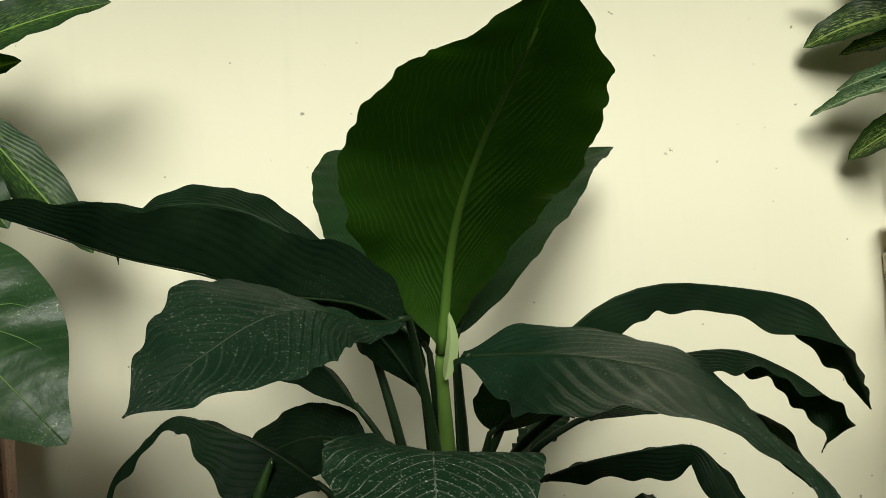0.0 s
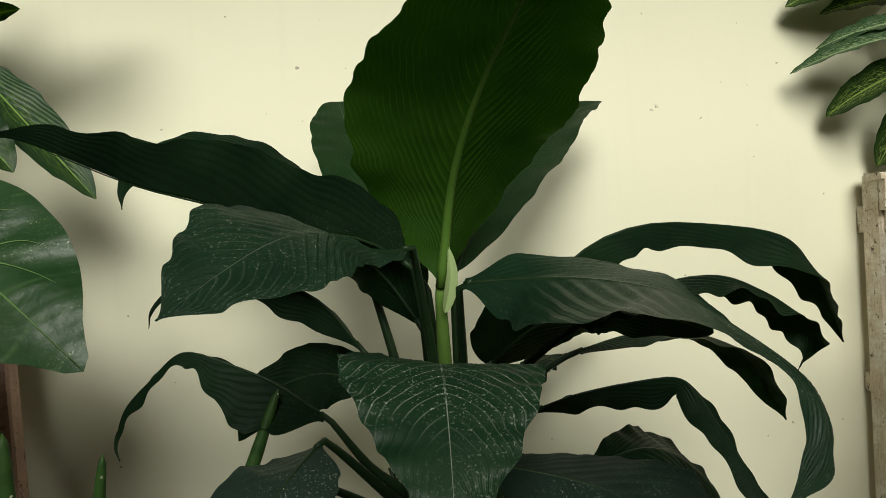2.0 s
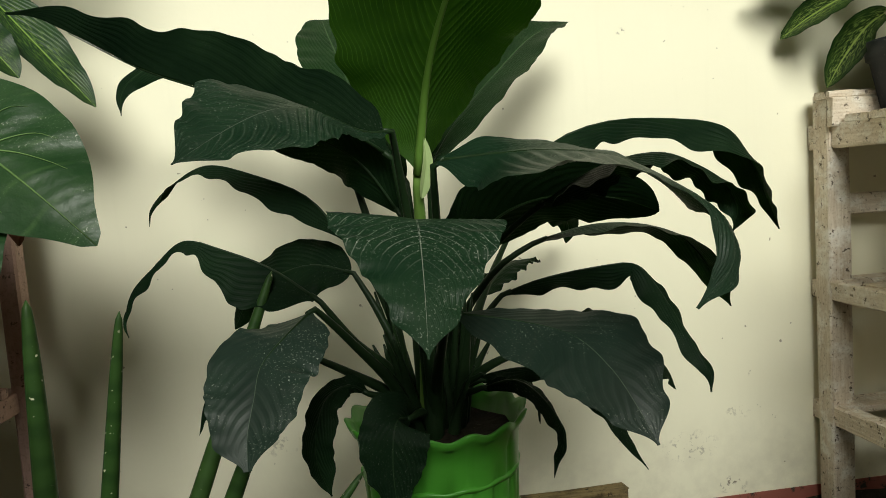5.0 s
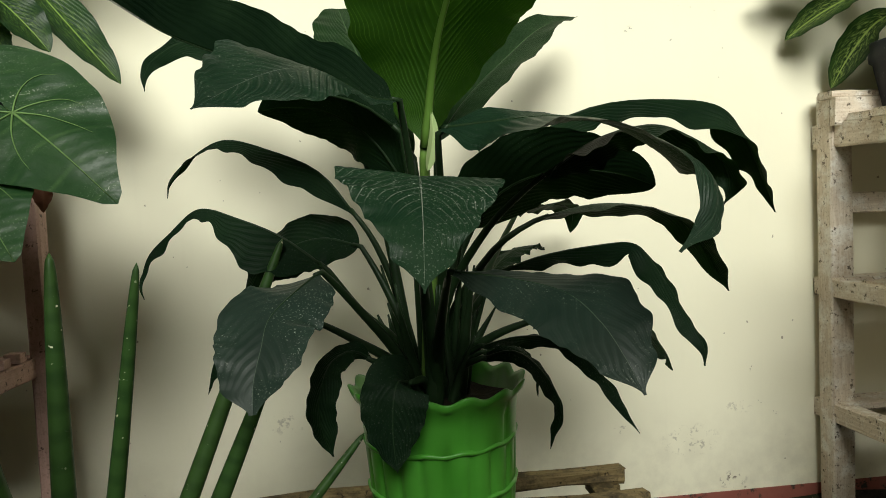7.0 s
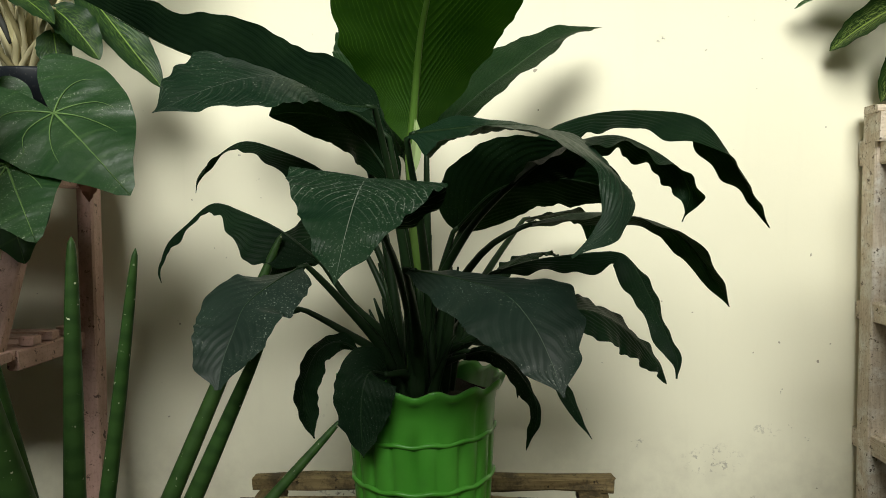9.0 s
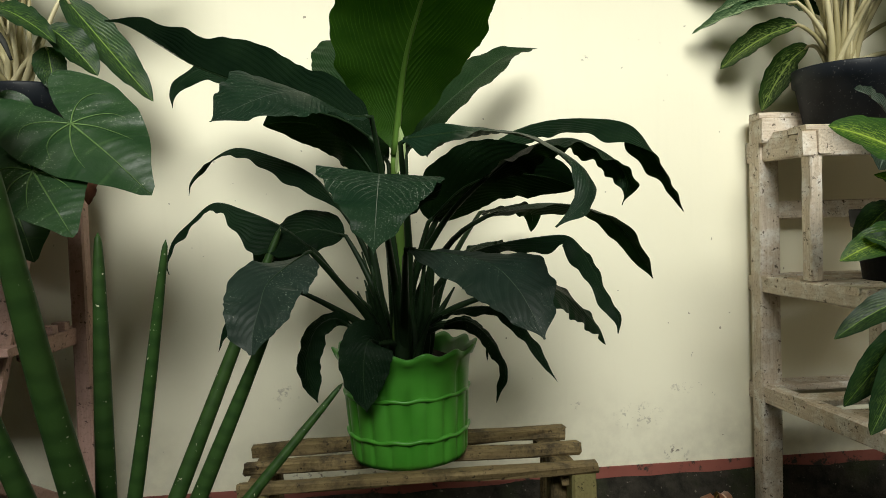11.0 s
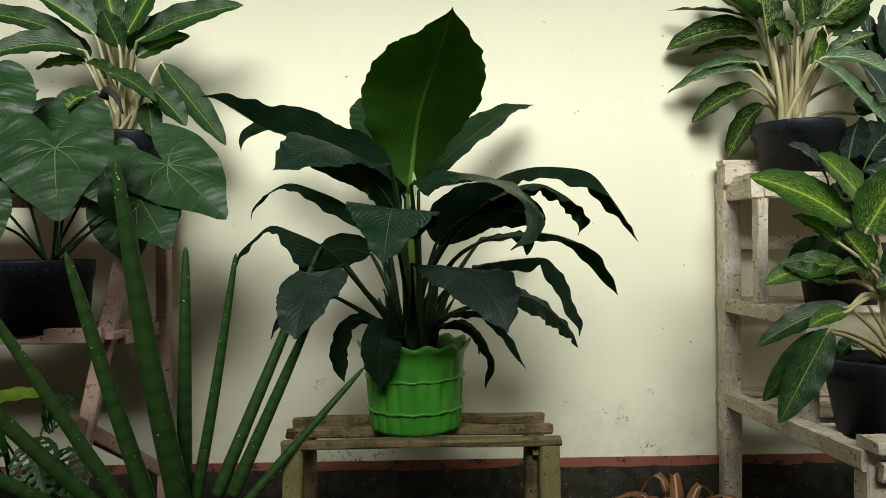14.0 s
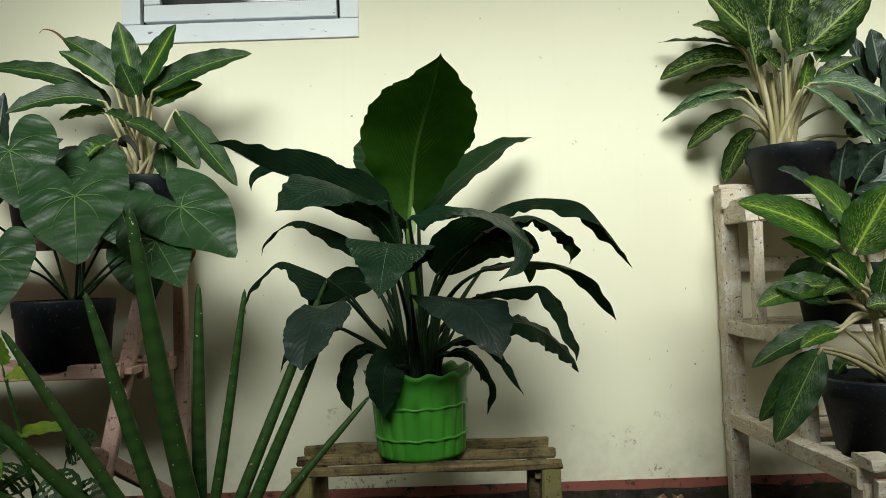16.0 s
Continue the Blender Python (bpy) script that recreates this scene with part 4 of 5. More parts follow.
# left stand, aglaonema on the upper shelf
agl = potted("potted_aglaonema", (-0.835, 1.42, 1.02), 0.11, 0.085, 0.215, "aglaonema with cream stalks and flecked leaves in a black pot")
AG = Vector((-0.86, 1.40, 1.21))


def aglaonema_leaf(plant, foot, base, tip, width, mat, arch, up, fold=18, stalk=None, thick=0.006):
    """One leaf of an aglaonema with its pale stalk, which starts near foot."""
    k = len(plant.children)
    rng = random.Random(k)
    start = Vector(foot) + Vector((rng.uniform(-0.03, 0.03), rng.uniform(-0.03, 0.03), 0))
    return rosette_leaf(plant, base, tip, width, mat, arch, up, 60 + k, start, stalk or (CREAM if k % 3 else TAN), fold=fold, thick=thick)


def agl_leaf(base, tip, width, mat, arch, up, fold=18):
    return aglaonema_leaf(agl, AG, base, tip, width * 1.02, mat, arch, up, fold)


agl_leaf((-0.870, 1.390, 1.541), (-0.920, 1.370, 1.780), 0.099, AGLAO_CENTRE, 0.0, (0.25, -1, 0.15), fold=12)
agl_leaf((-0.844, 1.380, 1.553), (-0.714, 1.360, 1.760), 0.107, AGLAO_CENTRE, 0.0, (-0.3, -1, 0.2), fold=12)
agl_leaf((-0.934, 1.410, 1.586), (-1.139, 1.420, 1.745), 0.112, AGLAO_DARK, 0.015, (0.3, -0.85, 0.45))
agl_leaf((-0.935, 1.370, 1.553), (-1.122, 1.360, 1.679), 0.081, AGLAO_CENTRE, 0.01, (0.3, -0.85, 0.45))
agl_leaf((-0.845, 1.340, 1.502), (-0.887, 1.310, 1.615), 0.094, AGLAO_DARK, 0.0, (0.2, -0.9, 0.3), fold=26)
agl_leaf((-1.021, 1.420, 1.554), (-1.425, 1.420, 1.651), 0.092, AGLAO_DARK, 0.02, (0.1, -0.85, 0.5))
agl_leaf((-0.966, 1.360, 1.500), (-1.243, 1.250, 1.439), 0.104, AGLAO_DARK, 0.03, (0.1, -0.85, 0.5))
agl_leaf((-0.973, 1.380, 1.463), (-1.147, 1.400, 1.448), 0.064, AGLAO_LIME, 0.01, (0.1, -0.8, 0.6))
agl_leaf((-0.807, 1.380, 1.536), (-0.453, 1.360, 1.648), 0.107, AGLAO_DARK, 0.02, (0.25, -0.9, 0.4))
agl_leaf((-0.819, 1.400, 1.490), (-0.646, 1.420, 1.564), 0.088, AGLAO_CENTRE, 0.01, (0.2, -0.85, 0.4))
agl_leaf((-0.734, 1.390, 1.466), (-0.513, 1.360, 1.188), 0.110, AGLAO_DARK, 0.0, (0.5, -0.75, 0.45), fold=14)
agl_leaf((-0.873, 1.310, 1.415), (-0.694, 1.240, 1.307), 0.072, AGLAO_DARK, 0.015, (0.1, -0.75, 0.65))
agl_leaf((-0.741, 1.310, 1.367), (-0.613, 1.270, 1.236), 0.092, AGLAO_DARK, 0.01, (0.3, -0.8, 0.5))
agl_leaf((-0.901, 1.300, 1.353), (-1.003, 1.220, 1.210), 0.127, AGLAO_DARK, 0.02, (-0.1, -0.75, 0.65))
agl_leaf((-0.925, 1.260, 1.325), (-0.961, 1.220, 1.278), 0.055, AGLAO_LIME, 0.01, (0, -0.8, 0.6))
agl_leaf((-0.757, 1.340, 1.324), (-0.734, 1.320, 1.208), 0.080, AGLAO_DARK, 0.0, (0.2, -0.9, 0.3))
agl_leaf((-0.934, 1.460, 1.562), (-1.091, 1.520, 1.764), 0.106, AGLAO_DARK, 0.0, (0.3, -0.9, 0.4))
agl_leaf((-0.862, 1.450, 1.526), (-0.749, 1.500, 1.668), 0.097, AGLAO_DARK, 0.0, (-0.1, -0.9, 0.4))
agl_leaf((-0.984, 1.440, 1.497), (-1.231, 1.500, 1.582), 0.097, AGLAO_DARK, 0.02, (0.1, -0.85, 0.5))
agl_leaf((-0.877, 1.360, 1.408), (-0.935, 1.300, 1.441), 0.071, AGLAO_DARK, 0.01, (0, -0.8, 0.6))
tube("tip_curl", [(-1.136, 1.420, 1.742), (-1.169, 1.420, 1.770), (-1.206, 1.420, 1.781), (-1.226, 1.420, 1.766)], 0.005, 0.001, DRY, agl, "dried curled leaf tip", flat=0.4)
tube("dead_leaf", [(-0.88, 1.30, 1.33), (-0.86, 1.27, 1.35), (-0.82, 1.25, 1.32), (-0.80, 1.25, 1.27)], 0.016, 0.003, BLACKISH, agl, "withered black leaf", flat=0.3)


# dark-leaved plant beside it
shy = potted("potted_dark_plant", (-1.22, 1.42, 1.02), 0.11, 0.085, 0.20, "dark broad-leaved plant in a black pot on a pink shelf")


def shy_leaf(base, tip, width, mat, arch, up):
    return aglaonema_leaf(shy, (-1.22, 1.42, 1.20), base, tip, width, mat, arch, up, stalk=STEM_MID)


shy_leaf((-1.455, 1.460, 1.235), (-1.448, 1.500, 1.520), 0.112, INK, 0.0, (0.1, -0.95, 0.3))
shy_leaf((-1.425, 1.460, 1.234), (-1.413, 1.520, 1.586), 0.106, INK, 0.0, (0, -0.95, 0.3))
shy_leaf((-1.364, 1.460, 1.232), (-1.186, 1.500, 1.402), 0.100, INK, 0.02, (0, -0.85, 0.5))
shy_leaf((-1.337, 1.440, 1.214), (-1.077, 1.480, 1.363), 0.090, INK, 0.02, (0, -0.85, 0.5))

# anthurium on the lower shelf
def heart_leaf(plant, centre, tip, width, up, stalk_from, seed=0, cup=0.10):
    """A heart-shaped leaf: centre is where the stalk joins, tip its point."""
    c, tp, up = Vector(centre), Vector(tip), Vector(up)
    run = (tp - c)
    length = run.length
    t = run.normalized()
    nrm = (up - t * up.dot(t)).normalized()
    side = t.cross(nrm)
    rings, seg = 16, 72
    verts, faces, uvs = [], [], []

    def rim(a):
        # outline by the angle from the tip: point at 0, lobes behind, a notch at pi
        b = abs(a)
        lobes = 0.66 + 0.02 * math.cos(2 * b) + 0.20 * math.exp(-(b / 0.55) ** 2) + 0.16 * math.exp(-(b / 0.16) ** 2) + 0.10 * math.exp(-((b - 2.35) / 0.5) ** 2)
        notch = 1 - 0.86 * math.exp(-((math.pi - b) / 0.26) ** 2)
        return lobes * notch

    def place(x, y):
        h2 = x * x + y * y
        z = -cup * (0.5 * y * abs(y) + 0.35 * h2) * length + 0.10 * abs(x) * length * 0.6 - 0.10 * x * x * length
        if h2 > 1e-6:
            z += 0.045 * length * min(math.sqrt(h2), 0.6) * math.sin(math.pi * math.atan2(x, y) / 0.77) ** 2
        z += 0.011 * length * math.sin(17 * (y - 0.45 * abs(x) ** 1.3)) * min(1.0, 4 * abs(x)) * max(0.0, 1 - h2)
        z += 0.010 * math.sin(9 * x + 5 * y + seed) * math.sqrt(h2) * length * 2
        return c + t * (y * length) + side * (x * width) + nrm * z

    scale = 1.0 / rim(0)
    for k in range(rings + 1):
        for j in range(seg):
            a = -math.pi + 2 * math.pi * j / seg
            r = rim(a) * scale * k / rings
            x, y = math.sin(a) * r * 0.86, math.cos(a) * r
            verts.append(place(x, y))
            uvs.append((0.5 + x * 0.6, 0.4 + y * 0.55))
    for k in range(rings):
        for j in range(seg):
            a, b = k * seg + j, k * seg + (j + 1) % seg
            faces.append((a, b, b + seg, a + seg))
    leaf = mesh_ob("leaf", verts, faces, HEART, plant, "glossy heart-shaped leaf with pale veins", uvs)
    # raised pale veins
    for a0, bend, reach in ((0, 0, 0.93), (0.75, -0.25, 0.80), (-0.75, 0.25, 0.80), (1.5, -0.45, 0.80), (-1.5, 0.45, 0.80), (2.35, -0.6, 0.80), (-2.35, 0.6, 0.80)):
        pts = []
        for i in range(7):
            f = i / 6
            a = a0 + bend * f * f
            r = rim(a) * scale * reach * f
            pts.append(place(math.sin(a) * r * 0.82, math.cos(a) * r) + nrm * 0.0014)
        tube("vein", pts, 0.0020 if a0 else 0.0026, 0.0003, VEIN, leaf, n=10, sides=5)
    s = Vector(stalk_from)
    tube("petiole", [s, s.lerp(c, 0.5) + Vector((0, 0.02, 0.03)), c - nrm * 0.03 - t * 0.02, c - nrm * 0.001], 0.0048, 0.0032, STEM, plant, n=14, sides=7)
    return leaf


anth = potted("potted_anthurium", (-1.027, 1.20, 0.605), 0.146, 0.13, 0.215, "anthurium with heart-shaped leaves in a black pot")
AN = Vector((-1.0, 1.20, 0.80))


def anthurium_leaf(centre, tip, width, up):
    k = sum(child.name.startswith("leaf") for child in anth.children)
    return heart_leaf(anth, centre, tip, width, up, AN + Vector((0.015 * (k % 3) - 0.015, 0.012 * (k % 2), 0)), k)


anthurium_leaf((-0.598, 1.066, 1.09), (-0.41, 0.962, 0.946), 0.251, (0.15, -0.8, 0.6))
anthurium_leaf((-0.766, 0.772, 1.095), (-0.7, 0.64, 0.925), 0.251, (0.1, -0.85, 0.55))
anthurium_leaf((-0.65, 1.0, 0.985), (-0.537, 0.888, 0.857), 0.186, (0.0, -0.75, 0.65))
anthurium_leaf((-1.075, 1.0, 1.265), (-0.985, 0.9, 1.09), 0.242, (0.15, -0.75, 0.65))
anthurium_leaf((-0.96, 0.74, 0.93), (-0.905, 0.66, 0.8), 0.186, (0.1, -0.85, 0.5))
anthurium_leaf((-0.905, 1.12, 1.21), (-0.9, 1.02, 1.07), 0.205, (0.0, -0.7, 0.7))
anthurium_leaf((-0.8, 1.22, 0.93), (-0.735, 1.17, 0.8), 0.158, (0.2, -0.6, 0.75))
anthurium_leaf((-1.2, 0.95, 1.12), (-1.17, 0.83, 0.97), 0.242, (0.1, -0.8, 0.6))
anthurium_leaf((-0.98, 1.18, 1.08), (-0.93, 1.12, 0.94), 0.205, (0.1, -0.7, 0.6))
anthurium_leaf((-0.84, 1.2, 1.1), (-0.78, 1.14, 0.97), 0.205, (0.1, -0.8, 0.5))
leaf_blade("dry_leaf", [(-0.665, 1.32, 1.02), (-0.66, 1.30, 0.985), (-0.655, 1.29, 0.95), (-0.655, 1.285, 0.925)], 0.055, DRY, anth, up=(0.2, -1, 0.1), fold=25, label="dried brown hanging leaf")

# pink ladder stand
ladder = thing("pink_ladder_stand", (-1.2, 1.32, -0.11), "worn pink painted wooden ladder stand with two shelves", "plant stand")


def pink(name, a, b, w, d, up=(0, 0, 1), axis="X", seed=0):
    return part(name, beam(a, b, w, d, up, 0.004, 0.0012, seed), PINK_WOOD[axis], ladder)


for k, x in enumerate((-0.757, -1.62)):
    pink("back_post", (x, 1.47, -0.13), (x, 1.47, 1.06), 0.042, 0.045, (0, 1, 0), "Z", 1 + k)
    pink("front_leg", (x - 0.134, 0.947, -0.13), (x - 0.030, 1.33, 1.04), 0.048, 0.030, (0, 1, 0), "Z", 3 + k)
    pink("side_rail", (x - 0.030, 1.20, 0.582), (x - 0.020, 1.50, 0.582), 0.028, 0.045, (0, 0, 1), "Y", 5 + k)
    pink("side_rail", (x - 0.030, 1.28, 0.985), (x - 0.020, 1.50, 0.985), 0.028, 0.045, (0, 0, 1), "Y", 7 + k)
    pink("brace", (x - 0.105, 1.05, 0.36), (x - 0.02, 1.46, 0.10), 0.028, 0.045, (0, 0, 1), "Y", 9 + k)
for k, y in enumerate((1.145, 1.225, 1.305, 1.385, 1.465)):
    pink("shelf_board", (-1.66, y, 0.595), (-0.775 - 0.004 * (k % 2), y, 0.595), 0.068, 0.02, (0, 0, 1), "X", 12 + k)
for k, y in enumerate((1.32, 1.40, 1.48)):
    pink("shelf_board", (-1.66, y, 1.010), (-0.745 - 0.006 * (k % 2), y, 1.010), 0.07, 0.02, (0, 0, 1), "X", 20 + k)
pink("front_rail", (-1.66, 1.10, 0.60), (-0.80, 1.10, 0.60), 0.025, 0.045, (0, 0, 1), "X", 30)
pink("front_rail", (-1.66, 1.275, 1.005), (-0.745, 1.275, 1.005), 0.022, 0.045, (0, 0, 1), "X", 31)
for k in range(3):
    part("block", box_bm((-0.80, 1.24 + 0.07 * k, 0.607), (-0.765, 1.27 + 0.07 * k, 0.628), 0.003), PINK_WOOD["X"], ladder)

# spear-leaved snake plant in front
snake = thing("potted_snake_plant", (-0.515, 0.95, -0.12), "cylindrical snake plant with tall banded green spears in a low pot", "plant", "potted plants on the stands")
black_pot(snake, (-0.515, 0.95, -0.12), 0.15, 0.12, 0.20)


def spear(tip, foot, r, bend=(0, 0, 0)):
    tip, foot = Vector(tip), Vector(foot)
    mid = foot.lerp(tip, 0.5) + Vector(bend)
    return tube("spear", [foot, mid, tip], r, r, SNAKE, snake, n=64, sides=14, swell=lambda k: max(0.03, min(1.0, (1.0 - k) * 1.05) ** 0.30))


spear((-0.52, 0.975, 0.856), (-0.528, 0.965, 0.06), 0.0225, (0, 0, 0))
spear((-0.363, 0.894, 0.838), (-0.512, 0.955, 0.06), 0.0165, (0.005, 0, 0))
spear((-0.556, 0.615, 1.045), (-0.508, 0.945, 0.06), 0.0315, (-0.01, 0.0, 0))
spear((-0.738, 0.76, 0.845), (-0.575, 0.94, 0.06), 0.0245, (-0.005, 0, 0))
spear((-0.171, 1.106, 0.856), (-0.443, 0.985, 0.173), 0.0185, (0, 0, 0))
spear((-0.175, 1.0, 0.677), (-0.395, 0.965, 0.179), 0.019, (0, 0, 0))
spear((-0.04, 1.02, 0.512), (-0.455, 0.875, 0.05), 0.015, (0, 0, 0.005))
spear((-0.905, 0.68, 0.76), (-0.595, 0.915, 0.06), 0.02, (0, 0, 0))
spear((-1.02, 0.52, 0.76), (-0.6, 0.9, 0.06), 0.021, (-0.01, 0, 0))
spear((-0.98, 0.55, 0.46), (-0.62, 0.9, 0.05), 0.022, (0, 0, 0.01))
spear((-0.625, 0.8, 0.93), (-0.525, 0.95, 0.06), 0.022, (0, 0, 0))

# shade plants at the foot of the ladder stand
low = thing("shade_plant", (-1.05, 1.05, -0.11), "low shade plant with yellow-green and holed leaves", "plant")
black_pot(low, (-1.05, 1.08, -0.11), 0.15, 0.12, 0.26)
for k, (b, t, w, m, up) in enumerate([
        ((-0.98, 0.80, 0.66), (-0.955, 0.76, 0.735), 0.06, YELLOW, (0, -1, 0.3)),
        ((-0.97, 0.80, 0.63), (-0.885, 0.77, 0.625), 0.05, YELLOW, (0, -0.6, 0.8)),
        ((-1.02, 0.90, 0.45), (-0.84, 0.88, 0.475), 0.05, YELLOW, (0, -0.6, 0.8)),
        ((-1.08, 0.85, 0.42), (-1.00, 0.80, 0.335), 0.09, YELLOW, (0, -0.8, 0.5)),
        ((-0.93, 1.02, 0.36), (-0.81, 0.96, 0.43), 0.10, SWISS, (0.1, -0.8, 0.5)),
        ((-0.95, 0.98, 0.33), (-0.86, 0.90, 0.20), 0.13, SWISS, (0.1, -0.9, 0.4)),
        ((-1.03, 1.00, 0.33), (-1.08, 0.88, 0.28), 0.13, SWISS, (0, -0.9, 0.4)),
        ((-0.90, 1.00, 0.28), (-0.78, 0.93, 0.19), 0.12, SWISS, (0.2, -0.9, 0.4)),
        ((-1.10, 1.02, 0.40), (-1.20, 0.92, 0.45), 0.11, SWISS, (0, -0.8, 0.5))]):
    rosette_leaf(low, b, t, w, m, 0.01, up, 90 + k, (-1.03 + 0.01 * k, 1.06, 0.13), STEM_MID, fold=10, thick=0.003, holes=m is SWISS)

# ---- plants on the whitewashed stand ----
ra = potted("potted_aglaonema", (1.447, 1.465, 1.09), 0.148, 0.112, 0.182, "bushy aglaonema with speckled leaves in a dusty black pot")
RA = Vector((1.40, 1.43, 1.27))


def ra_leaf(base, tip, width, mat, arch, up, fold=18):
    return aglaonema_leaf(ra, RA, base, tip, width * 1.12, mat, arch, up, fold, thick=0.0065)


ra_leaf((1.284, 1.470, 1.651), (1.031, 1.590, 1.713), 0.046, AGLAO_SILVER, 0.012, (0.1, -0.45, 0.9), fold=26)
ra_leaf((1.300, 1.450, 1.587), (1.037, 1.610, 1.577), 0.113, AGLAO, 0.035, (0.05, -0.85, 0.5))
ra_leaf((1.357, 1.500, 1.546), (1.132, 1.620, 1.559), 0.074, AGLAO, 0.02, (0, -0.8, 0.6))
ra_leaf((1.282, 1.420, 1.481), (1.091, 1.580, 1.465), 0.060, AGLAO_SILVER, 0.02, (0, -0.75, 0.65))
ra_leaf((1.254, 1.400, 1.446), (1.035, 1.600, 1.412), 0.057, AGLAO_SILVER, 0.022, (0, -0.8, 0.6), fold=28)
ra_leaf((1.270, 1.420, 1.388), (1.130, 1.610, 1.306), 0.088, AGLAO, 0.02, (-0.25, -0.8, 0.5))
ra_leaf((1.334, 1.470, 1.341), (1.268, 1.620, 1.175), 0.084, AGLAO, 0.03, (-0.5, -0.8, 0.35))
ra_leaf((1.353, 1.430, 1.639), (1.140, 1.380, 1.814), 0.162, AGLAO, 0.0, (0.25, -1, 0.2))
ra_leaf((1.299, 1.370, 1.540), (1.261, 1.350, 1.729), 0.117, AGLAO, 0.0, (0.35, -0.9, 0.2), fold=34)
ra_leaf((1.383, 1.450, 1.697), (1.401, 1.420, 1.911), 0.117, AGLAO, 0.0, (0, -1, 0.1))
ra_leaf((1.431, 1.430, 1.651), (1.477, 1.400, 1.892), 0.108, AGLAO, 0.0, (-0.2, -1, 0.1))
ra_leaf((1.502, 1.410, 1.620), (1.693, 1.340, 1.793), 0.149, AGLAO, 0.0, (-0.3, -0.95, 0.35))
ra_leaf((1.391, 1.350, 1.553), (1.513, 1.290, 1.570), 0.062, AGLAO, 0.012, (-0.1, -0.6, 0.8), fold=30)
ra_leaf((1.449, 1.370, 1.443), (1.475, 1.350, 1.582), 0.068, AGLAO_LIME, 0.0, (0.4, -0.9, 0.1))
ra_leaf((1.503, 1.370, 1.490), (1.634, 1.320, 1.550), 0.059, AGLAO, 0.01, (-0.2, -0.85, 0.5))
ra_leaf((1.463, 1.330, 1.473), (1.677, 1.220, 1.356), 0.080, AGLAO_SILVER, 0.03, (0.1, -0.85, 0.55))
ra_leaf((1.431, 1.310, 1.457), (1.579, 1.220, 1.254), 0.066, AGLAO_SILVER, 0.02, (0.3, -0.85, 0.45))
ra_leaf((1.539, 1.360, 1.394), (1.665, 1.290, 1.223), 0.078, AGLAO_SILVER, 0.02, (0.3, -0.8, 0.5))
ra_leaf((1.615, 1.390, 1.294), (1.723, 1.340, 1.323), 0.071, AGLAO_DARK, 0.02, (0.1, -0.8, 0.6))
ra_leaf((1.374, 1.500, 1.738), (1.292, 1.500, 1.927), 0.105, AGLAO, 0.0, (0.2, -1, 0.2))
ra_leaf((1.506, 1.490, 1.730), (1.627, 1.470, 1.918), 0.119, AGLAO, 0.0, (-0.2, -1, 0.2))
ra_leaf((1.315, 1.480, 1.641), (1.160, 1.580, 1.774), 0.100, AGLAO, 0.02, (0.2, -0.85, 0.5))
ra_leaf((1.383, 1.380, 1.533), (1.291, 1.330, 1.593), 0.085, AGLAO, 0.0, (0.2, -0.9, 0.4), fold=28)
ra_leaf((1.419, 1.360, 1.584), (1.385, 1.320, 1.716), 0.104, AGLAO, 0.0, (0.1, -1, 0.15), fold=26)
ra_leaf((1.526, 1.400, 1.564), (1.677, 1.420, 1.699), 0.102, AGLAO_DARK, 0.0, (-0.2, -0.9, 0.4))
ra_leaf((1.356, 1.460, 1.421), (1.280, 1.560, 1.503), 0.072, AGLAO_DARK, 0.01, (0, -0.8, 0.6))
rng = random.Random(8)
for k in range(6):
    f = k / 5 - 0.5
    top = RA + Vector((0.02 + 0.20 * f, -0.03 - 0.04 * rng.random(), rng.uniform(0.16, 0.30)))
    tube("cane", [RA + Vector((0.07 * f, -0.01, -0.02)), RA + Vector((0.09 * f, -0.03, 0.08)), top], 0.011, 0.006, (CREAM, TAN, TAN)[k % 3], ra, n=10)

dk = potted("potted_dieffenbachia", (1.79, 1.49, 1.09), 0.14, 0.11, 0.18, "dark-leaved plant in a black pot on the top shelf")


def dk_leaf(base, tip, width, mat, arch, up):
    return aglaonema_leaf(dk, (1.79, 1.47, 1.25), base, tip, width * 1.05, mat, arch, up, stalk=STEM_MID)


dk_leaf((1.772, 1.500, 1.494), (1.711, 1.520, 1.700), 0.094, INK, 0.0, (0.2, -0.95, 0.3))
dk_leaf((1.799, 1.480, 1.518), (1.772, 1.480, 1.702), 0.104, INK, 0.0, (0, -1, 0.2))
dk_leaf((1.755, 1.480, 1.398), (1.650, 1.500, 1.621), 0.099, INK, 0.0, (0.2, -0.9, 0.4))
dk_leaf((1.745, 1.420, 1.339), (1.645, 1.400, 1.464), 0.110, INK, 0.01, (0.1, -0.9, 0.4))
dk_leaf((1.759, 1.400, 1.291), (1.596, 1.380, 1.321), 0.095, INK, 0.02, (0.1, -0.85, 0.5))
dk_leaf((1.815, 1.460, 1.481), (1.878, 1.460, 1.676), 0.113, INK, 0.0, (-0.1, -1, 0.2))
dk_leaf((1.726, 1.400, 1.218), (1.592, 1.360, 1.180), 0.100, INK, 0.02, (0.1, -0.85, 0.5))
dk_leaf((1.768, 1.400, 1.188), (1.669, 1.340, 1.125), 0.100, INK, 0.02, (0, -0.85, 0.5))
dk_leaf((1.720, 1.500, 1.373), (1.629, 1.520, 1.442), 0.075, INK, 0.01, (0.1, -0.9, 0.4))
dk_leaf((1.819, 1.440, 1.386), (1.786, 1.420, 1.546), 0.111, INK, 0.0, (0, -1, 0.2))

mid = potted("potted_silver_vein_plant", (1.50, 1.30, 0.655), 0.135, 0.105, 0.20, "plant with dark silver-veined leaves in a black pot")


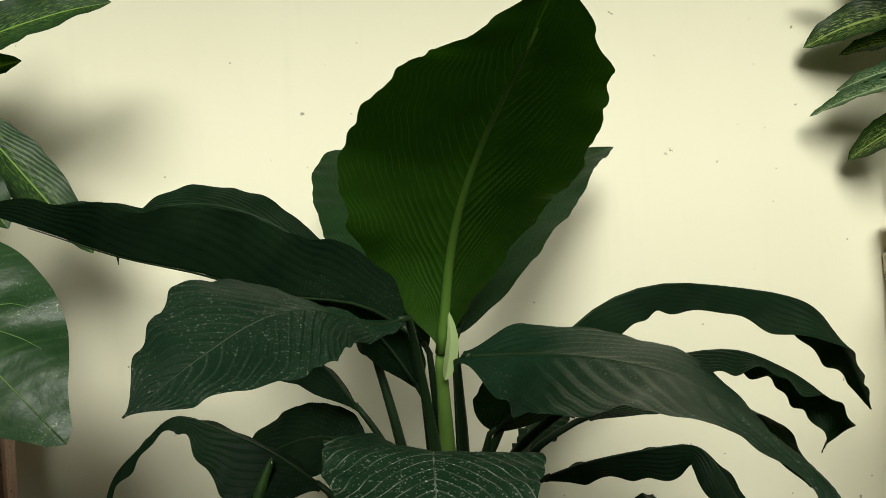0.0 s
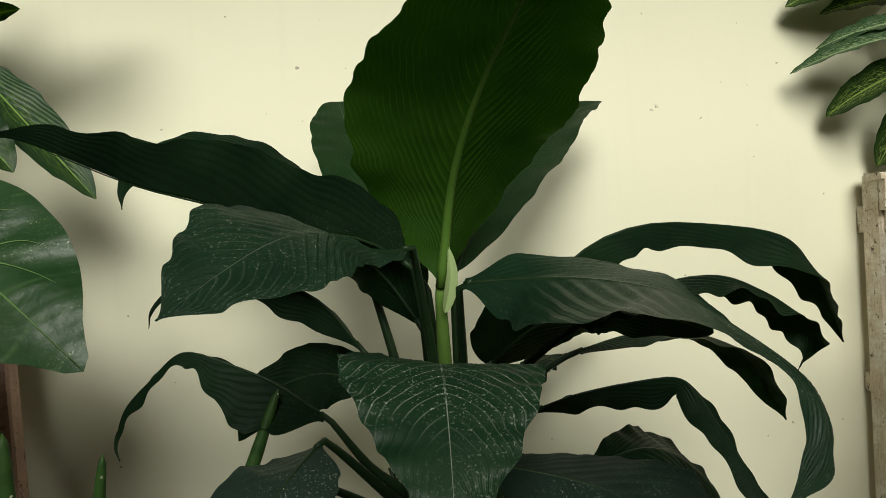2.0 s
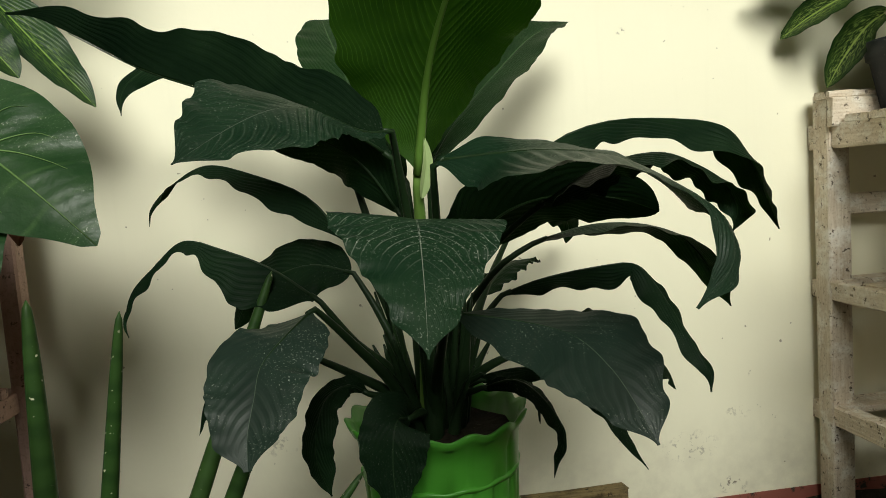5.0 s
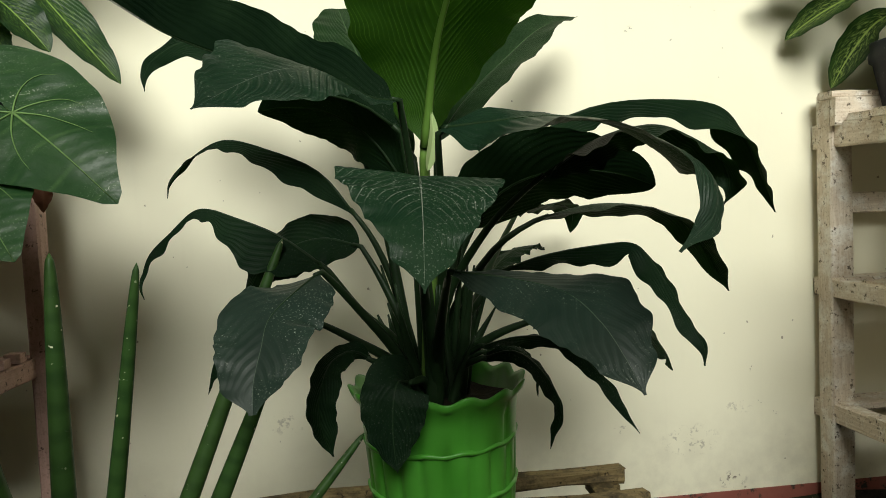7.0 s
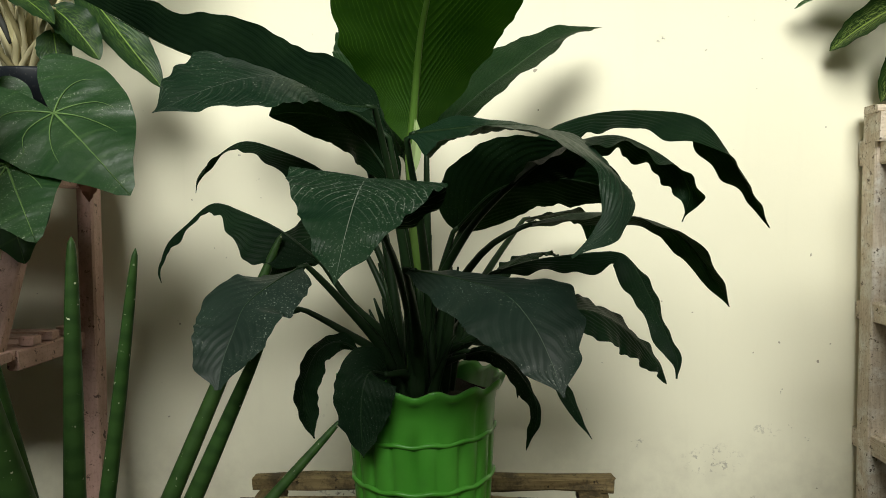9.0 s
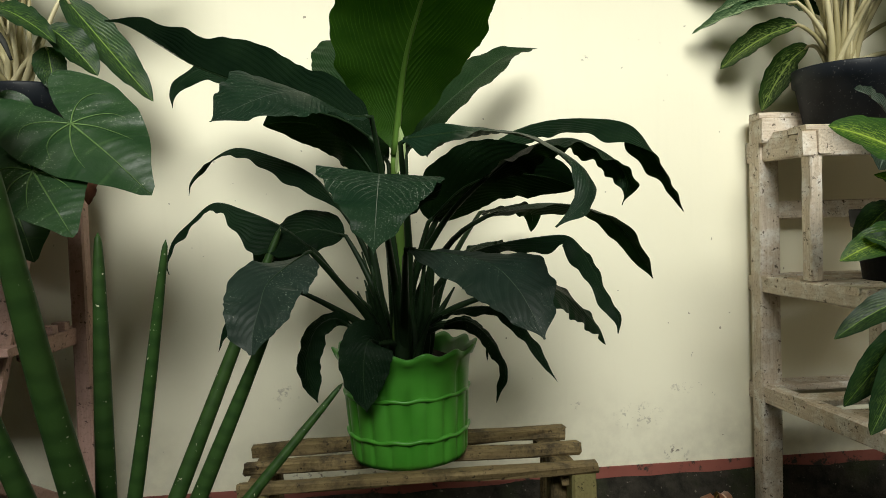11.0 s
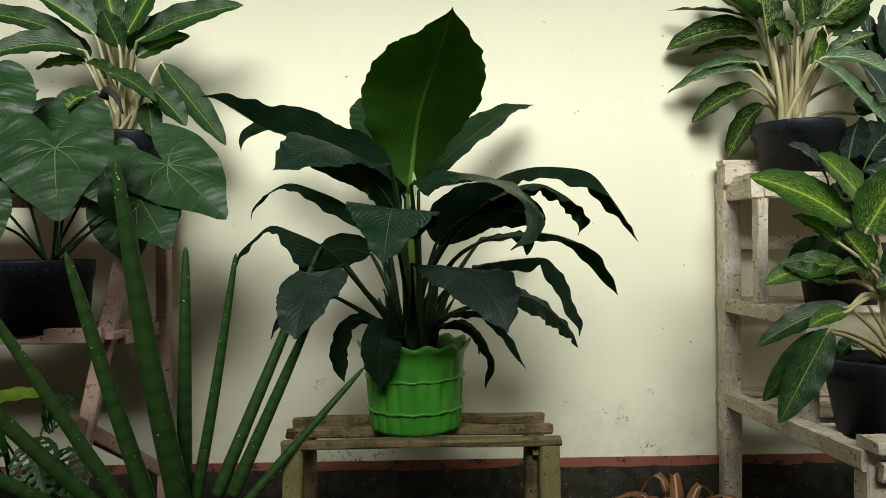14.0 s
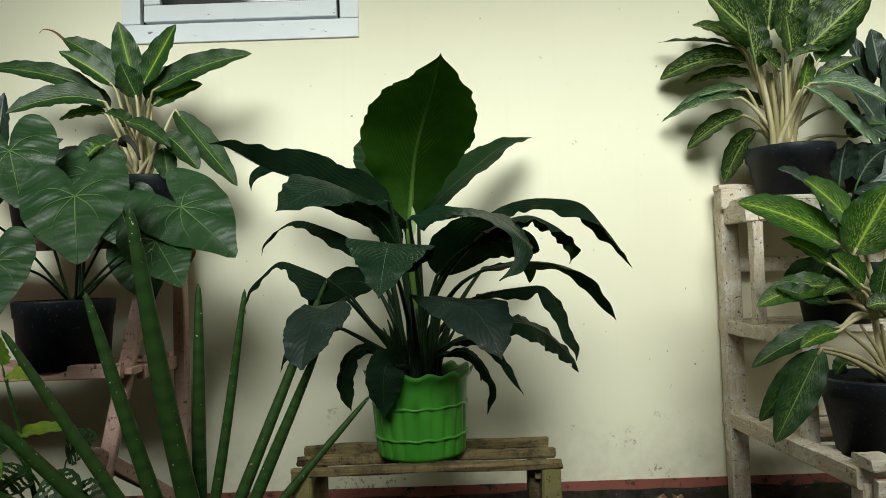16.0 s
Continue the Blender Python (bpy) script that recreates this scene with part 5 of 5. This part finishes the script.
def mid_leaf(base, tip, width, up, mat=INK):
    return rosette_leaf(mid, base, tip, width, mat, 0.02, up, 170 + len(mid.children), (1.50, 1.29, 0.82), STEM_MID)


mid_leaf((1.42, 1.24, 1.07), (1.265, 1.18, 1.16), 0.07, (0.2, -0.8, 0.6))
mid_leaf((1.48, 1.22, 1.12), (1.47, 1.14, 1.24), 0.1, (0, -1, 0.3))
mid_leaf((1.54, 1.22, 1.12), (1.6, 1.14, 1.21), 0.1, (-0.1, -0.9, 0.4))
mid_leaf((1.4, 1.22, 1.0), (1.3, 1.14, 0.95), 0.1, (0, -0.8, 0.6))
mid_leaf((1.5, 1.2, 1.02), (1.46, 1.1, 0.98), 0.13, (0, -0.9, 0.5))
mid_leaf((1.58, 1.22, 1.04), (1.7, 1.14, 1.02), 0.13, (0, -0.8, 0.6))
mid_leaf((1.44, 1.22, 1.08), (1.36, 1.12, 1.06), 0.11, (0, -0.8, 0.6))
mid_leaf((1.6, 1.24, 1.12), (1.74, 1.2, 1.18), 0.1, (-0.1, -0.8, 0.6))
mid_leaf((1.46, 1.2, 0.93), (1.36, 1.1, 0.88), 0.11, (0, -0.8, 0.6))
mid_leaf((1.42, 1.24, 0.86), (1.245, 1.16, 0.745), 0.085, (-0.1, -0.7, 0.7), AGLAO_DARK)
mid_leaf((1.44, 1.2, 0.87), (1.3, 1.08, 0.775), 0.09, (0, -0.8, 0.6), AGLAO_DARK)
mid_leaf((1.52, 1.16, 0.82), (1.42, 1.04, 0.735), 0.09, (0, -0.8, 0.6), AGLAO_DARK)

rng = random.Random(33)
for k in range(8):
    a = rng.uniform(-2.9, 0.2)
    b = Vector((1.50 + 0.08 * math.cos(a), 1.27 + 0.07 * math.sin(a), 0.95 + 0.022 * k))
    t = b + Vector((0.15 * math.cos(a), 0.08 * math.sin(a), rng.uniform(-0.07, 0.05)))
    rosette_leaf(mid, b, t, rng.uniform(0.08, 0.11), INK, 0.02, (0, -0.8, 0.6), 430 + k, (1.50, 1.29, 0.84), STEM_MID)

lime = potted("potted_lime_aglaonema", (1.42, 0.97, 0.315), 0.155, 0.115, 0.215, "leggy aglaonema with lime-veined leaves in a black pot")
LM = Vector((1.44, 0.96, 0.51))


def lime_leaf(base, tip, width, mat, arch, up, fold=18):
    high = base[2] > 0.66
    return aglaonema_leaf(lime, (1.425, 0.955, 0.70) if high else LM, base, tip, width * 1.08, mat, arch, up, fold, CREAM if high else TAN)


lime_leaf((1.325, 0.950, 0.904), (1.025, 0.930, 1.036), 0.122, AGLAO_LIME, 0.02, (0.15, -0.92, 0.45), fold=10)
lime_leaf((1.303, 0.970, 0.848), (1.174, 0.990, 0.931), 0.055, AGLAO_LIME, 0.01, (0.1, -0.85, 0.5))
lime_leaf((1.372, 0.960, 0.959), (1.211, 0.920, 1.096), 0.108, AGLAO_LIME, 0.01, (0.3, -0.9, 0.35), fold=10)
lime_leaf((1.345, 0.930, 0.881), (1.438, 0.880, 1.072), 0.139, AGLAO_LIME, 0.0, (-0.2, -0.95, 0.3), fold=10)
lime_leaf((1.348, 0.900, 0.788), (1.245, 0.860, 0.880), 0.091, AGLAO_LIME, 0.0, (0.3, -0.9, 0.3), fold=26)
lime_leaf((1.315, 0.880, 0.783), (1.200, 0.830, 0.770), 0.050, AGLAO, 0.012, (0.1, -0.75, 0.65), fold=24)
lime_leaf((1.323, 0.980, 0.788), (1.096, 1.000, 0.737), 0.084, AGLAO_LIME, 0.02, (0, -0.85, 0.55))
lime_leaf((1.292, 0.960, 0.742), (1.149, 0.990, 0.793), 0.060, AGLAO_DARK, 0.0, (0.1, -0.85, 0.5))
lime_leaf((1.298, 0.920, 0.679), (1.060, 0.970, 0.564), 0.068, AGLAO_DARK, 0.02, (-0.15, -0.75, 0.65))
lime_leaf((1.272, 0.900, 0.664), (1.152, 0.870, 0.628), 0.050, AGLAO_LIME, 0.01, (0, -0.8, 0.6))
lime_leaf((1.208, 0.870, 0.626), (1.071, 0.870, 0.375), 0.093, AGLAO_DARK, 0.0, (-0.2, -0.95, 0.25), fold=12)
lime_leaf((1.203, 0.900, 0.615), (1.067, 0.950, 0.416), 0.072, AGLAO_DARK, 0.0, (-0.4, -0.85, 0.35))
lime_leaf((1.344, 0.880, 0.732), (1.427, 0.850, 0.725), 0.057, AGLAO, 0.012, (0, -0.8, 0.6))
lime_leaf((1.404, 0.920, 0.751), (1.422, 0.900, 0.866), 0.069, AGLAO_DARK, 0.0, (-0.2, -0.95, 0.2))
lime_leaf((1.359, 0.980, 0.560), (1.325, 1.020, 0.526), 0.048, AGLAO_DARK, 0.02, (0, -0.8, 0.6))
lime_leaf((1.461, 0.960, 0.890), (1.541, 0.930, 0.981), 0.106, AGLAO_LIME, 0.0, (-0.3, -0.9, 0.4))
tube("cane", [LM, (1.425, 0.955, 0.60), (1.405, 0.955, 0.72), (1.375, 0.945, 0.82)], 0.013, 0.008, CREAM, lime)
for k in range(6):
    a = -0.9 + 0.36 * k
    tube("stalk", [LM, LM + Vector((0.05 * a, -0.02, 0.08)), LM + Vector((0.16 * a, -0.03, 0.17))], 0.008, 0.004, TAN, lime, n=8)

# rusty bromeliad on the ground, and a weed by the bench
brom = thing("bromeliad", (0.86, 1.02, -0.11), "rusty pink-striped bromeliad with arching dry leaves on the ground", "plant")
for k in range(11):
    a = k * 0.571 + 0.2
    r = 0.17 + 0.04 * (k % 3)
    h = 0.115 + 0.018 * (k % 4)
    c, s = math.cos(a), math.sin(a)
    leaf_blade("leaf", [(0.86 + 0.02 * c, 1.02 + 0.02 * s, -0.12), (0.86 + 0.4 * r * c, 1.02 + 0.4 * r * s, h * 0.8), (0.86 + 0.8 * r * c, 1.02 + 0.8 * r * s, h * 0.85), (0.86 + 1.15 * r * c, 1.02 + 1.15 * r * s, h * 0.35)], 0.045,
               BROM, brom, up=(c * 0.3, s * 0.3, 1), fold=22, peak=0.3, seed=300 + k, n=16, half=3)
weed = thing("weed", (-0.20, 0.96, -0.11), "small green weed growing by the bench post", "weed")
for k, (b, t) in enumerate([((-0.22, 0.94, 0.10), (-0.29, 0.90, 0.125)), ((-0.20, 0.94, 0.09), (-0.13, 0.90, 0.12)), ((-0.19, 0.95, 0.08), (-0.10, 0.93, 0.07)), ((-0.22, 0.95, 0.07), (-0.31, 0.93, 0.06)), ((-0.21, 0.94, 0.11), (-0.22, 0.90, 0.17))]):
    rosette_leaf(weed, b, t, 0.035, WEED, 0.012, (0, -0.6, 0.8), 320 + k, (-0.205, 0.955, -0.12), STEM_MID, fold=14, thick=0.0015)

# grit and litter along the wall foot
rng = random.Random(11)
gv, gf = [], []
for k in range(420):
    x, y = rng.uniform(-0.9, 2.4), 1.655 - abs(rng.gauss(0, 0.16)) - 0.012
    r = rng.uniform(0.003, 0.010)
    z = -0.082 if y > 1.56 else -0.104
    i = len(gv)
    for dx, dy, dz in ((1, 0, 0), (0, 1, 0.2), (-1, 0, 0), (0, -1, 0.1), (0, 0, 1), (0, 0, -1)):
        gv.append((x + dx * r * rng.uniform(0.6, 1.4), y + dy * r * rng.uniform(0.6, 1.4), z + dz * r * 0.7))
    for a, b in ((0, 1), (1, 2), (2, 3), (3, 0)):
        gf += [(i + a, i + b, i + 4), (i + b, i + a, i + 5)]
grit = tagged(mesh_ob("gravel", gv, gf, PALE_STONE, smooth=False), "scattered pale grit on dark soil", "gravel", kind="stuff")
